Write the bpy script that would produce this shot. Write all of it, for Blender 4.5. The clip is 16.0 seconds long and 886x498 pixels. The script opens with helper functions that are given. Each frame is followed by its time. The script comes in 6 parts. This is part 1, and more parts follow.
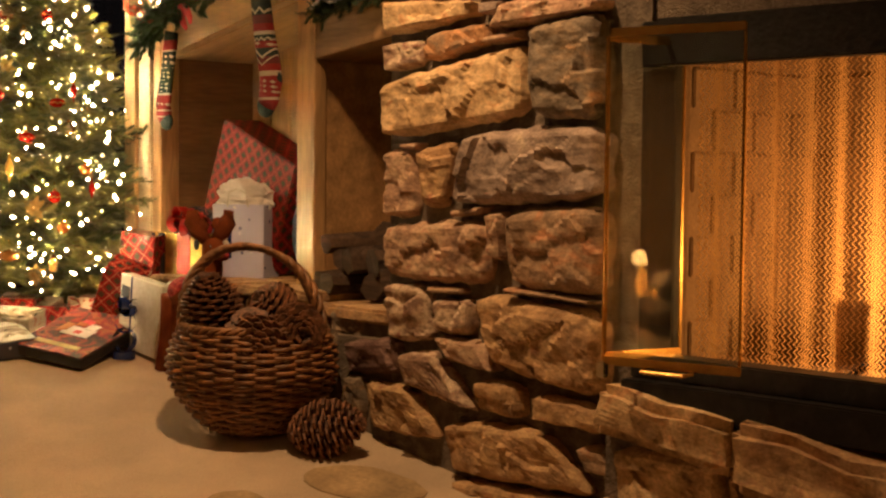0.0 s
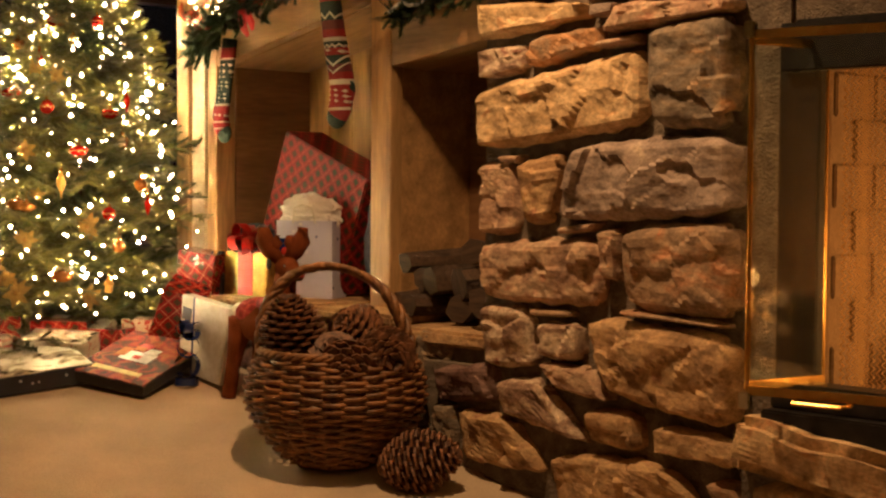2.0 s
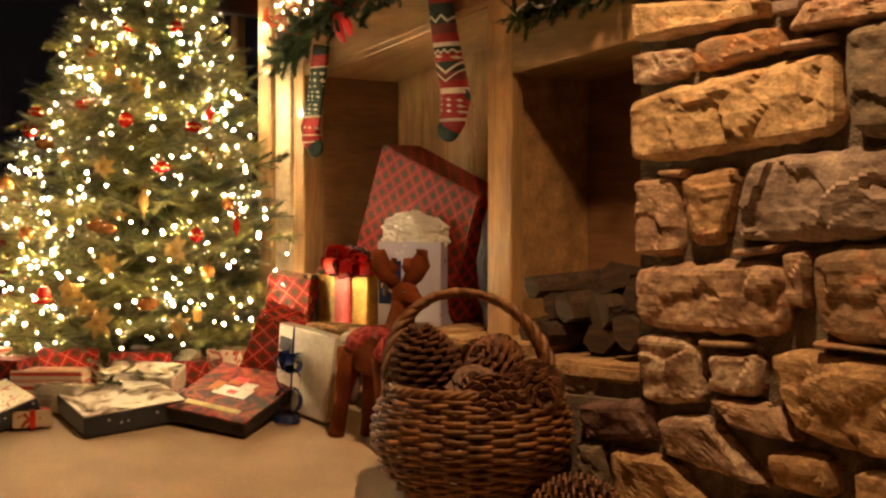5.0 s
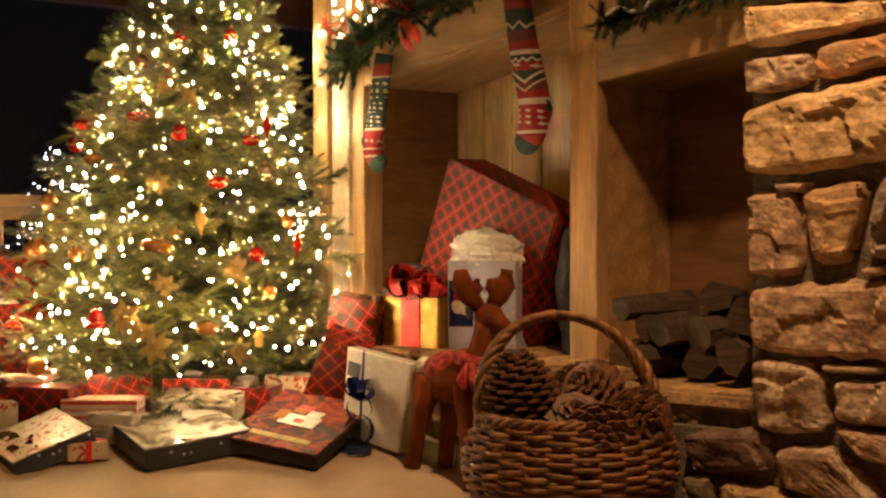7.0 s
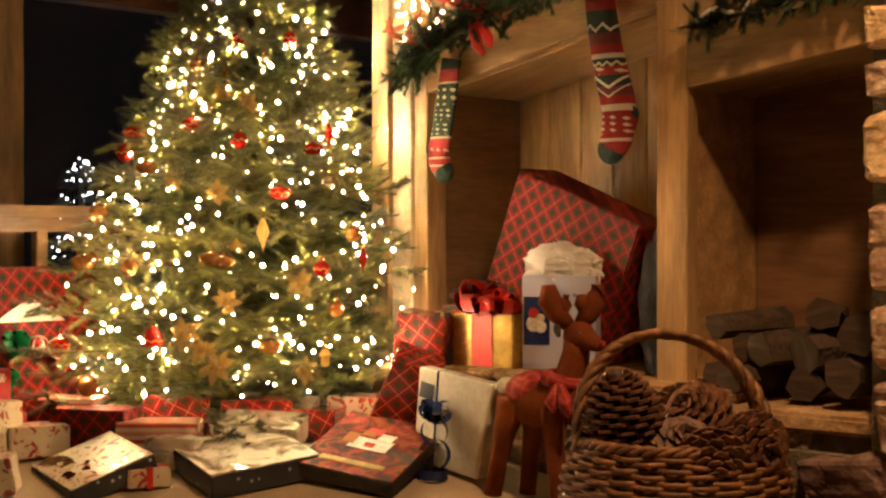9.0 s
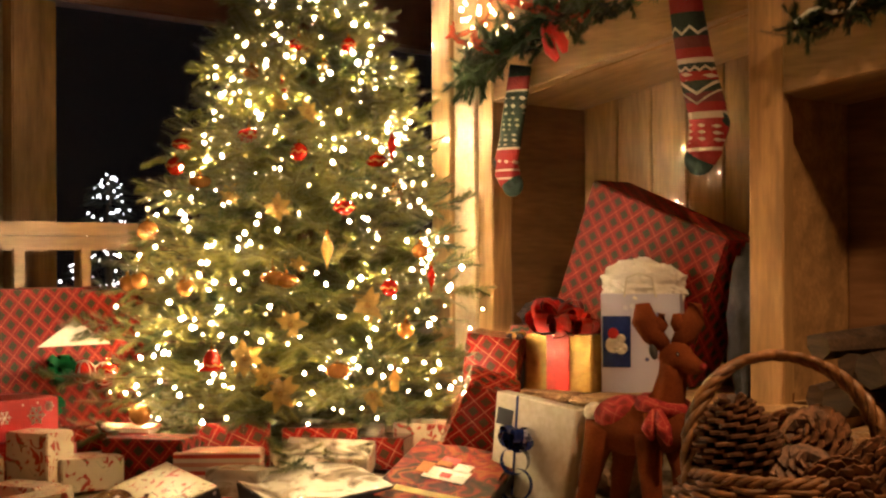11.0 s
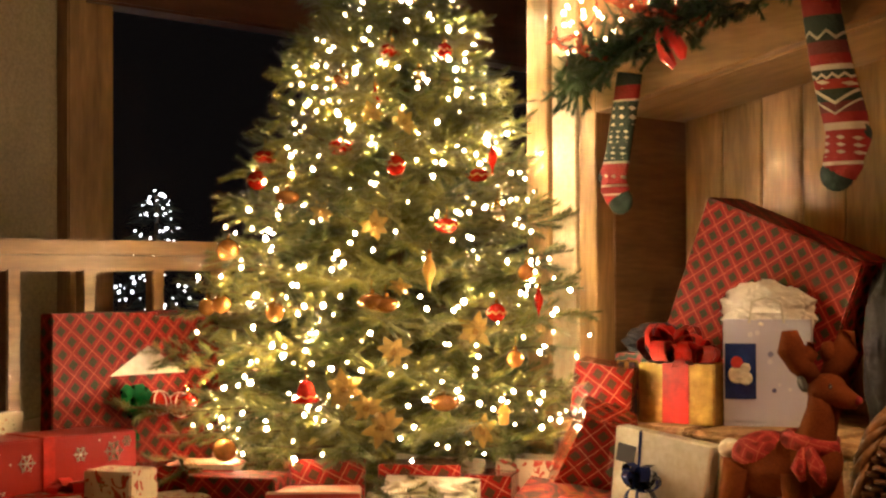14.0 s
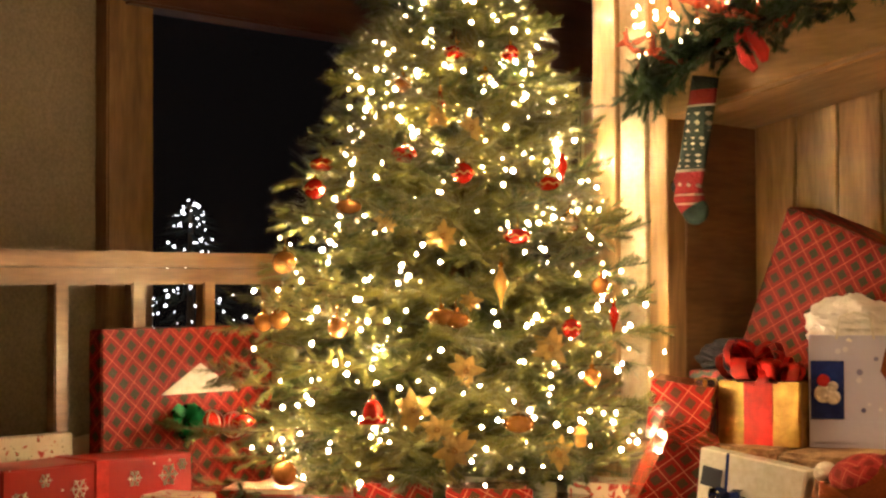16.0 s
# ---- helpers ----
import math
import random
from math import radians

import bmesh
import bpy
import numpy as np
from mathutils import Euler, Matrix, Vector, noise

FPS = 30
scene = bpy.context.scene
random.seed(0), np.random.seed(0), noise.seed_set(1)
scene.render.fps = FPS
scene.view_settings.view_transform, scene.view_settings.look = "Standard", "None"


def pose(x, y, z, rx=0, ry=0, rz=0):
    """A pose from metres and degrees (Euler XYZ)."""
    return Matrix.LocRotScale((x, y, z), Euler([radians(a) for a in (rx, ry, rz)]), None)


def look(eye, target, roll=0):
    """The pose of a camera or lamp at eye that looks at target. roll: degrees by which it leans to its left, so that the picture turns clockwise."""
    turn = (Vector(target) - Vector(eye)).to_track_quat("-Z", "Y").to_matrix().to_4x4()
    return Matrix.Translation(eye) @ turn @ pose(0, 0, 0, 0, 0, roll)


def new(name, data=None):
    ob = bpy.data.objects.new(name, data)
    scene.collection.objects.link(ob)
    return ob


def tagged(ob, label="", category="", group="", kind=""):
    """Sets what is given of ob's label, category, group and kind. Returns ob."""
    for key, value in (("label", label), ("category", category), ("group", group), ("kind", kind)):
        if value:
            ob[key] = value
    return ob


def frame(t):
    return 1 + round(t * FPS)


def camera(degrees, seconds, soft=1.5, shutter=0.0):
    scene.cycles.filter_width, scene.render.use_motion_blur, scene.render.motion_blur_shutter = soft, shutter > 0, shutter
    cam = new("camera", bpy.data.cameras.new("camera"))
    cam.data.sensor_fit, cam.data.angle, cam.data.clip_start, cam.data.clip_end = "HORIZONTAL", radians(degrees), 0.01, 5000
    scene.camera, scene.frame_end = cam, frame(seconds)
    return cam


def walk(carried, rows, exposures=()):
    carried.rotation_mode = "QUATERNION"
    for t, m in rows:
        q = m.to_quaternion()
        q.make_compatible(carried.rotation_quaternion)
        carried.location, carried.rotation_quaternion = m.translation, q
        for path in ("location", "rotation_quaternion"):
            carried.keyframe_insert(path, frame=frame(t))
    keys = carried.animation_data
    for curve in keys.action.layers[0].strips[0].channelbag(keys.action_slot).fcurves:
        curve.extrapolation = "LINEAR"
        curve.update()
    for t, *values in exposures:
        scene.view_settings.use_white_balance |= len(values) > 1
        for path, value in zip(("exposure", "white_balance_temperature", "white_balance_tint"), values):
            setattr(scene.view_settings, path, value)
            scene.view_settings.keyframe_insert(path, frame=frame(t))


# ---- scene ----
cam = camera(32.0, 16.0, soft=2.4)
PATH = [
    (0, (4.859, -3.83, 0.849), (3.399, -2.467, 0.752), 0.6),
    (0.5, (4.73, -3.84, 0.85), (3.273, -2.472, 0.756), 0.5),
    (1, (4.594, -3.852, 0.851), (3.142, -2.48, 0.762), 0.4),
    (1.5, (4.471, -3.86, 0.852), (3.022, -2.484, 0.766), 0.4),
    (2, (4.339, -3.868, 0.85), (2.894, -2.488, 0.77), 0.4),
    (2.5, (4.221, -3.875, 0.853), (2.779, -2.491, 0.776), 0.3),
    (3, (4.095, -3.882, 0.856), (2.658, -2.494, 0.782), 0.2),
    (3.5, (3.979, -3.892, 0.858), (2.545, -2.499, 0.788), 0.2),
    (4, (3.857, -3.902, 0.86), (2.428, -2.505, 0.794), 0.1),
    (4.2, (3.81, -3.905, 0.86), (2.383, -2.505, 0.794), 0.2),
    (6.3, (3.32, -3.94, 0.856), (1.914, -2.519, 0.81), -0.2),
    (6.5, (3.276, -3.942, 0.856), (1.873, -2.518, 0.813), -0.0),
    (7, (3.162, -3.948, 0.858), (1.764, -2.519, 0.819), -0.1),
    (7.5, (3.059, -3.953, 0.857), (1.665, -2.519, 0.823), -0.1),
    (8, (2.942, -3.96, 0.855), (1.555, -2.52, 0.826), -0.1),
    (8.5, (2.839, -3.969, 0.85), (1.457, -2.523, 0.828), -0.1),
    (8.7, (2.802, -3.973, 0.849), (1.422, -2.526, 0.828), -0.0),
    (10.8, (2.364, -3.965, 0.839), (1.003, -2.499, 0.841), -0.5),
    (11, (2.328, -3.964, 0.838), (0.968, -2.498, 0.845), -0.3),
    (11.5, (2.241, -3.96, 0.841), (0.884, -2.492, 0.851), -0.3),
    (12, (2.151, -3.956, 0.842), (0.796, -2.485, 0.857), -0.3),
    (12.5, (2.064, -3.95, 0.841), (0.711, -2.477, 0.86), -0.3),
    (13, (1.978, -3.944, 0.848), (0.627, -2.469, 0.87), -0.2),
    (13.5, (1.897, -3.94, 0.845), (0.549, -2.464, 0.873), -0.2),
    (14, (1.812, -3.938, 0.847), (0.466, -2.459, 0.879), -0.2),
    (14.5, (1.734, -3.932, 0.85), (0.39, -2.452, 0.885), -0.2),
    (15, (1.658, -3.925, 0.852), (0.314, -2.445, 0.891), -0.2),
    (15.5, (1.584, -3.917, 0.85), (0.241, -2.436, 0.894), -0.2),
    (16, (1.505, -3.911, 0.853), (0.164, -2.428, 0.9), -0.2),
]
walk(cam, [(t, look(e, a, r)) for t, e, a, r in PATH])

# ---- light ----
world = bpy.data.worlds.new("night")
scene.world = world
world.use_nodes = True
world.node_tree.nodes["Background"].inputs[0].default_value = (0.010, 0.008, 0.008, 1)
world.node_tree.nodes["Background"].inputs[1].default_value = 0.3
scene.view_settings.exposure = 0.15


def lamp(name, kind, m, energy, colour, size=0.3):
    d = bpy.data.lights.new(name, kind)
    d.energy, d.color = energy, colour
    if kind == "AREA":
        d.size = size
    else:
        d.shadow_soft_size = size
    ob = new(name, d)
    ob.matrix_world = m
    return ob


# ceiling lamp before the cabinet, and the wood fire
spot_lamp = lamp("ceiling_downlight", "SPOT", look((1.28, -1.12, 2.66), (1.10, -0.85, 0.0)), 172, (1.0, 0.59, 0.27), 0.06)
spot_lamp.data.spot_size, spot_lamp.data.spot_blend = radians(116), 0.85
lamp("fire_light", "POINT", pose(2.92, 0.06, 0.56), 42, (1.0, 0.47, 0.135), 0.03)


# ---- materials ----
def mat(name, base, rough=0.6, scale=8.0, vary=0.25, bump=0.2, metal=0.0, fine=60.0, second=None, emit=None, strength=0.0,
        coat=0.0, stretch=(1, 1, 1), spec=0.5, alpha=1.0, sheen=0.0):
    """Two scales of noise on colour and relief; the second colour shows in patches."""
    m = bpy.data.materials.new(name)
    m.use_nodes = True
    nt = m.node_tree
    b = nt.nodes["Principled BSDF"]
    b.inputs["Roughness"].default_value = rough
    b.inputs["Metallic"].default_value = metal
    b.inputs["Coat Weight"].default_value = coat
    b.inputs["Specular IOR Level"].default_value = spec
    b.inputs["Sheen Weight"].default_value = sheen
    tc = nt.nodes.new("ShaderNodeTexCoord")
    mp = nt.nodes.new("ShaderNodeMapping")
    mp.inputs["Scale"].default_value = stretch
    nt.links.new(tc.outputs["Object"], mp.inputs["Vector"])
    n1, n2 = nt.nodes.new("ShaderNodeTexNoise"), nt.nodes.new("ShaderNodeTexNoise")
    n1.inputs["Scale"].default_value, n2.inputs["Scale"].default_value = scale, fine
    n1.inputs["Detail"].default_value = n2.inputs["Detail"].default_value = 6
    for n in (n1, n2):
        nt.links.new(mp.outputs["Vector"], n.inputs["Vector"])
    ramp = nt.nodes.new("ShaderNodeValToRGB")
    lo = tuple(c * (1 - vary) for c in base)
    hi = second or tuple(min(1, c * (1 + vary)) for c in base)
    ramp.color_ramp.elements[0].position, ramp.color_ramp.elements[1].position = 0.35, 0.65
    ramp.color_ramp.elements[0].color, ramp.color_ramp.elements[1].color = (*lo, 1), (*hi, 1)
    nt.links.new(n1.outputs["Fac"], ramp.inputs["Fac"])
    mix = nt.nodes.new("ShaderNodeMix")
    mix.data_type, mix.blend_type = "RGBA", "OVERLAY"
    mix.inputs["Factor"].default_value = 0.45
    nt.links.new(ramp.outputs["Color"], mix.inputs["A"])
    nt.links.new(n2.outputs["Color"], mix.inputs["B"])
    hsv = nt.nodes.new("ShaderNodeHueSaturation")
    info = nt.nodes.new("ShaderNodeObjectInfo")
    rng = nt.nodes.new("ShaderNodeMapRange")
    rng.inputs["To Min"].default_value, rng.inputs["To Max"].default_value = 1 - vary * 0.6, 1 + vary * 0.6
    nt.links.new(info.outputs["Random"], rng.inputs["Value"])
    nt.links.new(rng.outputs["Result"], hsv.inputs["Value"])
    grey = nt.nodes.new("ShaderNodeRGBToBW")
    nt.links.new(n2.outputs["Fac"], grey.inputs["Color"])
    nt.links.new(grey.outputs["Val"], mix.inputs["B"])
    nt.links.new(mix.outputs["Result"], hsv.inputs["Color"])
    nt.links.new(hsv.outputs["Color"], b.inputs["Base Color"])
    if bump:
        bp = nt.nodes.new("ShaderNodeBump")
        bp.inputs["Strength"].default_value, bp.inputs["Distance"].default_value = bump, 0.02
        add = nt.nodes.new("ShaderNodeMath")
        nt.links.new(n1.outputs["Fac"], add.inputs[0])
        nt.links.new(n2.outputs["Fac"], add.inputs[1])
        nt.links.new(add.outputs["Value"], bp.inputs["Height"])
        nt.links.new(bp.outputs["Normal"], b.inputs["Normal"])
    if emit:
        b.inputs["Emission Color"].default_value = (*emit, 1)
        b.inputs["Emission Strength"].default_value = strength
    b.inputs["Alpha"].default_value = alpha
    return m


def plaid(name, ground, dark, line, step=0.11, turn=0.0, rough=0.45):
    """Wrapping paper: checks of two colours crossed by thin pale lines, on a diagonal when turned."""
    m = mat(name, ground, rough, 5, 0.1, 0.12, coat=0.0 if rough > 0.2 else 0.4, spec=0.2 if rough > 0.2 else 0.5)
    nt = m.node_tree
    b = nt.nodes["Principled BSDF"]
    tc = nt.nodes.new("ShaderNodeTexCoord")
    mp = nt.nodes.new("ShaderNodeMapping")
    mp.inputs["Rotation"].default_value = (0, 0, radians(turn))
    nt.links.new(tc.outputs["UV"], mp.inputs["Vector"])
    sep = nt.nodes.new("ShaderNodeSeparateXYZ")
    nt.links.new(mp.outputs["Vector"], sep.inputs["Vector"])

    def math_node(op, a, bb=None, c=None):
        n = nt.nodes.new("ShaderNodeMath")
        n.operation = op
        for i, v in enumerate((a, bb, c)):
            if v is None:
                continue
            if isinstance(v, (int, float)):
                n.inputs[i].default_value = v
            else:
                nt.links.new(v, n.inputs[i])
        return n.outputs[0]
    bands, lines = [], []
    for ax in ("X", "Y"):
        f = math_node("FRACT", math_node("DIVIDE", sep.outputs[ax], step))
        bands.append(math_node("LESS_THAN", f, 0.5))
        lines.append(math_node("LESS_THAN", math_node("ABSOLUTE", math_node("SUBTRACT", f, 0.75)), 0.022))
    both = math_node("MULTIPLY", bands[0], bands[1])
    ln = math_node("MAXIMUM", lines[0], lines[1])
    m1, m2 = nt.nodes.new("ShaderNodeMix"), nt.nodes.new("ShaderNodeMix")
    for n in (m1, m2):
        n.data_type = "RGBA"
    m1.inputs["A"].default_value, m1.inputs["B"].default_value = (*ground, 1), (*dark, 1)
    nt.links.new(both, m1.inputs["Factor"])
    nt.links.new(m1.outputs["Result"], m2.inputs["A"])
    m2.inputs["B"].default_value = (*line, 1)
    nt.links.new(ln, m2.inputs["Factor"])
    nt.links.new(m2.outputs["Result"], b.inputs["Base Color"])
    return m


def spots(name, ground, colours, scale=14.0, size=0.28, rough=0.4, coat=0.2):
    """Printed paper: round prints of a few colours scattered on a ground colour."""
    m = mat(name, ground, rough, 6, 0.08, 0.05, coat=coat)
    nt = m.node_tree
    b = nt.nodes["Principled BSDF"]
    tc = nt.nodes.new("ShaderNodeTexCoord")
    v = nt.nodes.new("ShaderNodeTexVoronoi")
    v.inputs["Scale"].default_value = scale
    nt.links.new(tc.outputs["UV"], v.inputs["Vector"])
    r = nt.nodes.new("ShaderNodeValToRGB")
    r.color_ramp.interpolation = "CONSTANT"
    while len(r.color_ramp.elements) < len(colours):
        r.color_ramp.elements.new(0.5)
    for i, c in enumerate(colours):
        r.color_ramp.elements[i].position, r.color_ramp.elements[i].color = i / len(colours), (*c, 1)
    bw = nt.nodes.new("ShaderNodeRGBToBW")
    nt.links.new(v.outputs["Color"], bw.inputs["Color"])
    nt.links.new(bw.outputs["Val"], r.inputs["Fac"])
    lt = nt.nodes.new("ShaderNodeMath")
    lt.operation, lt.inputs[1].default_value = "LESS_THAN", size
    nt.links.new(v.outputs["Distance"], lt.inputs[0])
    mx = nt.nodes.new("ShaderNodeMix")
    mx.data_type = "RGBA"
    mx.inputs["A"].default_value = (*ground, 1)
    nt.links.new(lt.outputs[0], mx.inputs["Factor"])
    nt.links.new(r.outputs["Color"], mx.inputs["B"])
    nt.links.new(mx.outputs["Result"], b.inputs["Base Color"])
    return m


def picture(name, stops, scale, rough=0.3, coat=0.4):
    """Printed card: soft painted patches in a few colours."""
    m = mat(name, stops[0][1], rough, 8, 0.05, 0.02, coat=coat)
    nt = m.node_tree
    tc = nt.nodes.new("ShaderNodeTexCoord")
    n = nt.nodes.new("ShaderNodeTexNoise")
    n.inputs["Scale"].default_value, n.inputs["Detail"].default_value, n.inputs["Distortion"].default_value = scale, 5, 1.2
    nt.links.new(tc.outputs["UV"], n.inputs["Vector"])
    r = nt.nodes.new("ShaderNodeValToRGB")
    for _ in stops[2:]:
        r.color_ramp.elements.new(0.5)
    for k, (p, c) in enumerate(stops):
        r.color_ramp.elements[k].position, r.color_ramp.elements[k].color = p, (*c, 1)
    nt.links.new(n.outputs["Fac"], r.inputs["Fac"])
    nt.links.new(r.outputs["Color"], nt.nodes["Principled BSDF"].inputs["Base Color"])
    return m


def stripes(name, colours, step, axis="X", rough=0.4, bump=0.0):
    """Bands of colour along one axis of the object's own box."""
    m = mat(name, colours[0], rough, 8, 0.1, bump)
    nt = m.node_tree
    b = nt.nodes["Principled BSDF"]
    tc = nt.nodes.new("ShaderNodeTexCoord")
    sep = nt.nodes.new("ShaderNodeSeparateXYZ")
    nt.links.new(tc.outputs["UV"], sep.inputs["Vector"])
    src = sep.outputs[axis]
    d = nt.nodes.new("ShaderNodeMath")
    d.operation, d.inputs[1].default_value = "DIVIDE", step
    nt.links.new(src, d.inputs[0])
    f = nt.nodes.new("ShaderNodeMath")
    f.operation = "FRACT"
    nt.links.new(d.outputs[0], f.inputs[0])
    r = nt.nodes.new("ShaderNodeValToRGB")
    r.color_ramp.interpolation = "CONSTANT"
    while len(r.color_ramp.elements) < len(colours):
        r.color_ramp.elements.new(0.5)
    for i, c in enumerate(colours):
        r.color_ramp.elements[i].position, r.color_ramp.elements[i].color = i / len(colours), (*c, 1)
    nt.links.new(f.outputs[0], r.inputs["Fac"])
    nt.links.new(r.outputs["Color"], b.inputs["Base Color"])
    return m


def knit(name, bands, z0, z1, zigs, dots):
    """Knitted wool: bands of colour by height, pale zigzag lines (height, rise, period, half width) and rows of pale marks."""
    m = mat(name, (0.3, 0.02, 0.02), 0.95, 40, 0.2, 0.45, fine=160)
    nt = m.node_tree
    b = nt.nodes["Principled BSDF"]

    def op(kind, *ins):
        n = nt.nodes.new("ShaderNodeMath")
        n.operation = kind
        for k, v in enumerate(ins):
            if isinstance(v, (int, float)):
                n.inputs[k].default_value = v
            else:
                nt.links.new(v, n.inputs[k])
        return n.outputs[0]
    tc = nt.nodes.new("ShaderNodeTexCoord")
    sep = nt.nodes.new("ShaderNodeSeparateXYZ")
    nt.links.new(tc.outputs["Object"], sep.inputs["Vector"])
    x, z = op("ADD", sep.outputs["X"], 2.0), op("ADD", sep.outputs["Z"], op("MULTIPLY", sep.outputs["X"], 0.10))
    ramp = nt.nodes.new("ShaderNodeValToRGB")
    ramp.color_ramp.interpolation = "CONSTANT"
    while len(ramp.color_ramp.elements) < len(bands):
        ramp.color_ramp.elements.new(0.5)
    for k, (zz, c) in enumerate(bands):
        ramp.color_ramp.elements[k].position, ramp.color_ramp.elements[k].color = max(0.0, (zz - z0) / (z1 - z0)), (*c, 1)
    nt.links.new(op("DIVIDE", op("SUBTRACT", sep.outputs["Z"], z0), z1 - z0), ramp.inputs["Fac"])
    mask = op("MULTIPLY", x, 0.0)
    for zc, rise, period, half in zigs:
        tri = op("MULTIPLY", op("PINGPONG", x, period / 2), 2 * rise / period)
        d = op("ABSOLUTE", op("SUBTRACT", op("SUBTRACT", sep.outputs["Z"], zc - rise / 2), tri))
        mask = op("MAXIMUM", mask, op("LESS_THAN", d, half))
    for lo, hi, px, pz in dots:
        fx, fz_ = op("FRACT", op("DIVIDE", x, px)), op("FRACT", op("DIVIDE", op("SUBTRACT", z, lo), pz))
        blob = op("LESS_THAN", op("ADD", op("ABSOLUTE", op("SUBTRACT", fx, 0.5)), op("ABSOLUTE", op("SUBTRACT", fz_, 0.5))), 0.30)
        rows = op("MULTIPLY", op("GREATER_THAN", sep.outputs["Z"], lo), op("LESS_THAN", sep.outputs["Z"], hi))
        mask = op("MAXIMUM", mask, op("MULTIPLY", blob, rows))
    mx = nt.nodes.new("ShaderNodeMix")
    mx.data_type = "RGBA"
    nt.links.new(mask, mx.inputs["Factor"])
    nt.links.new(ramp.outputs["Color"], mx.inputs["A"])
    mx.inputs["B"].default_value = (0.50, 0.42, 0.33, 1)
    nt.links.new(mx.outputs["Result"], b.inputs["Base Color"])
    return m


WOOL_R, WOOL_G, WOOL_W, WOOL_M = (0.24, 0.012, 0.014), (0.014, 0.026, 0.018), (0.50, 0.42, 0.33), (0.12, 0.02, 0.02)
SOCK_A = [(1.05, WOOL_R), (1.140, WOOL_W), (1.150, WOOL_R), (1.236, WOOL_W), (1.258, WOOL_R), (1.285, WOOL_M), (1.315, WOOL_G), (1.350, WOOL_R),
          (1.378, WOOL_G), (1.405, WOOL_W), (1.420, WOOL_R), (1.45, WOOL_M), (1.485, WOOL_G), (1.56, WOOL_R)]
SOCK_B = [(1.00, WOOL_R), (1.085, WOOL_W), (1.091, WOOL_R), (1.113, WOOL_W), (1.119, WOOL_R), (1.183, WOOL_W), (1.190, WOOL_G), (1.372, WOOL_W), (1.378, WOOL_R), (1.42, WOOL_G)]


def rock(name, base, second, rust, scale=7.0):
    """Broken fieldstone: patches of two tones, rust stains, dark pits and a craggy fine relief."""
    m = bpy.data.materials.new(name)
    m.use_nodes = True
    nt = m.node_tree
    b = nt.nodes["Principled BSDF"]
    b.inputs["Roughness"].default_value = 0.82
    b.inputs["Specular IOR Level"].default_value = 0.3
    tc = nt.nodes.new("ShaderNodeTexCoord")
    mp = nt.nodes.new("ShaderNodeMapping")
    mp.inputs["Scale"].default_value = (1, 1, 1.5)
    nt.links.new(tc.outputs["Object"], mp.inputs["Vector"])

    def grain(sc, detail, rough, dist=0.0):
        n = nt.nodes.new("ShaderNodeTexNoise")
        n.inputs["Scale"].default_value, n.inputs["Detail"].default_value = sc, detail
        n.inputs["Roughness"].default_value, n.inputs["Distortion"].default_value = rough, dist
        nt.links.new(mp.outputs["Vector"], n.inputs["Vector"])
        return n.outputs["Fac"]

    def ramp(src, stops):
        r = nt.nodes.new("ShaderNodeValToRGB")
        for _ in stops[2:]:
            r.color_ramp.elements.new(0.5)
        for k, (p, c) in enumerate(stops):
            r.color_ramp.elements[k].position, r.color_ramp.elements[k].color = p, (*c, 1)
        nt.links.new(src, r.inputs["Fac"])
        return r.outputs["Color"]

    def blend(kind, fac, a, bb):
        mx = nt.nodes.new("ShaderNodeMix")
        mx.data_type, mx.blend_type = "RGBA", kind
        for key, v in (("Factor", fac), ("A", a), ("B", bb)):
            if isinstance(v, float):
                mx.inputs[key].default_value = v
            else:
                nt.links.new(v, mx.inputs[key])
        return mx.outputs["Result"]
    big, mid_, fine = grain(scale, 8, 0.65, 0.6), grain(scale * 2.3, 8, 0.7, 0.3), grain(75, 6, 0.7)
    base, second, rust = [tuple(0.84 * c + 0.16 * (0.40 * col[0] + 0.45 * col[1] + 0.15 * col[2]) * w for c, w in zip(col, (1.0, 1.06, 1.05))) for col in (base, second, rust)]
    dark = tuple(c * 0.6 for c in base)
    tone = ramp(big, [(0.33, dark), (0.45, base), (0.56, second), (0.66, rust)])
    pits = ramp(mid_, [(0.34, (0.62, 0.60, 0.58)), (0.50, (1.15, 1.13, 1.10)), (0.68, (1.5, 1.46, 1.38))])
    speck = ramp(fine, [(0.35, (0.80, 0.78, 0.78)), (0.62, (1.50, 1.48, 1.45))])
    nt.links.new(blend("MULTIPLY", 0.8, blend("MULTIPLY", 0.85, tone, pits), speck), b.inputs["Base Color"])
    add = nt.nodes.new("ShaderNodeMath")
    add.operation = "MULTIPLY_ADD"
    nt.links.new(fine, add.inputs[0])
    add.inputs[1].default_value = 0.25
    nt.links.new(mid_, add.inputs[2])
    bp = nt.nodes.new("ShaderNodeBump")
    bp.inputs["Strength"].default_value, bp.inputs["Distance"].default_value = 0.45, 0.018
    nt.links.new(add.outputs[0], bp.inputs["Height"])
    nt.links.new(bp.outputs["Normal"], b.inputs["Normal"])
    return m


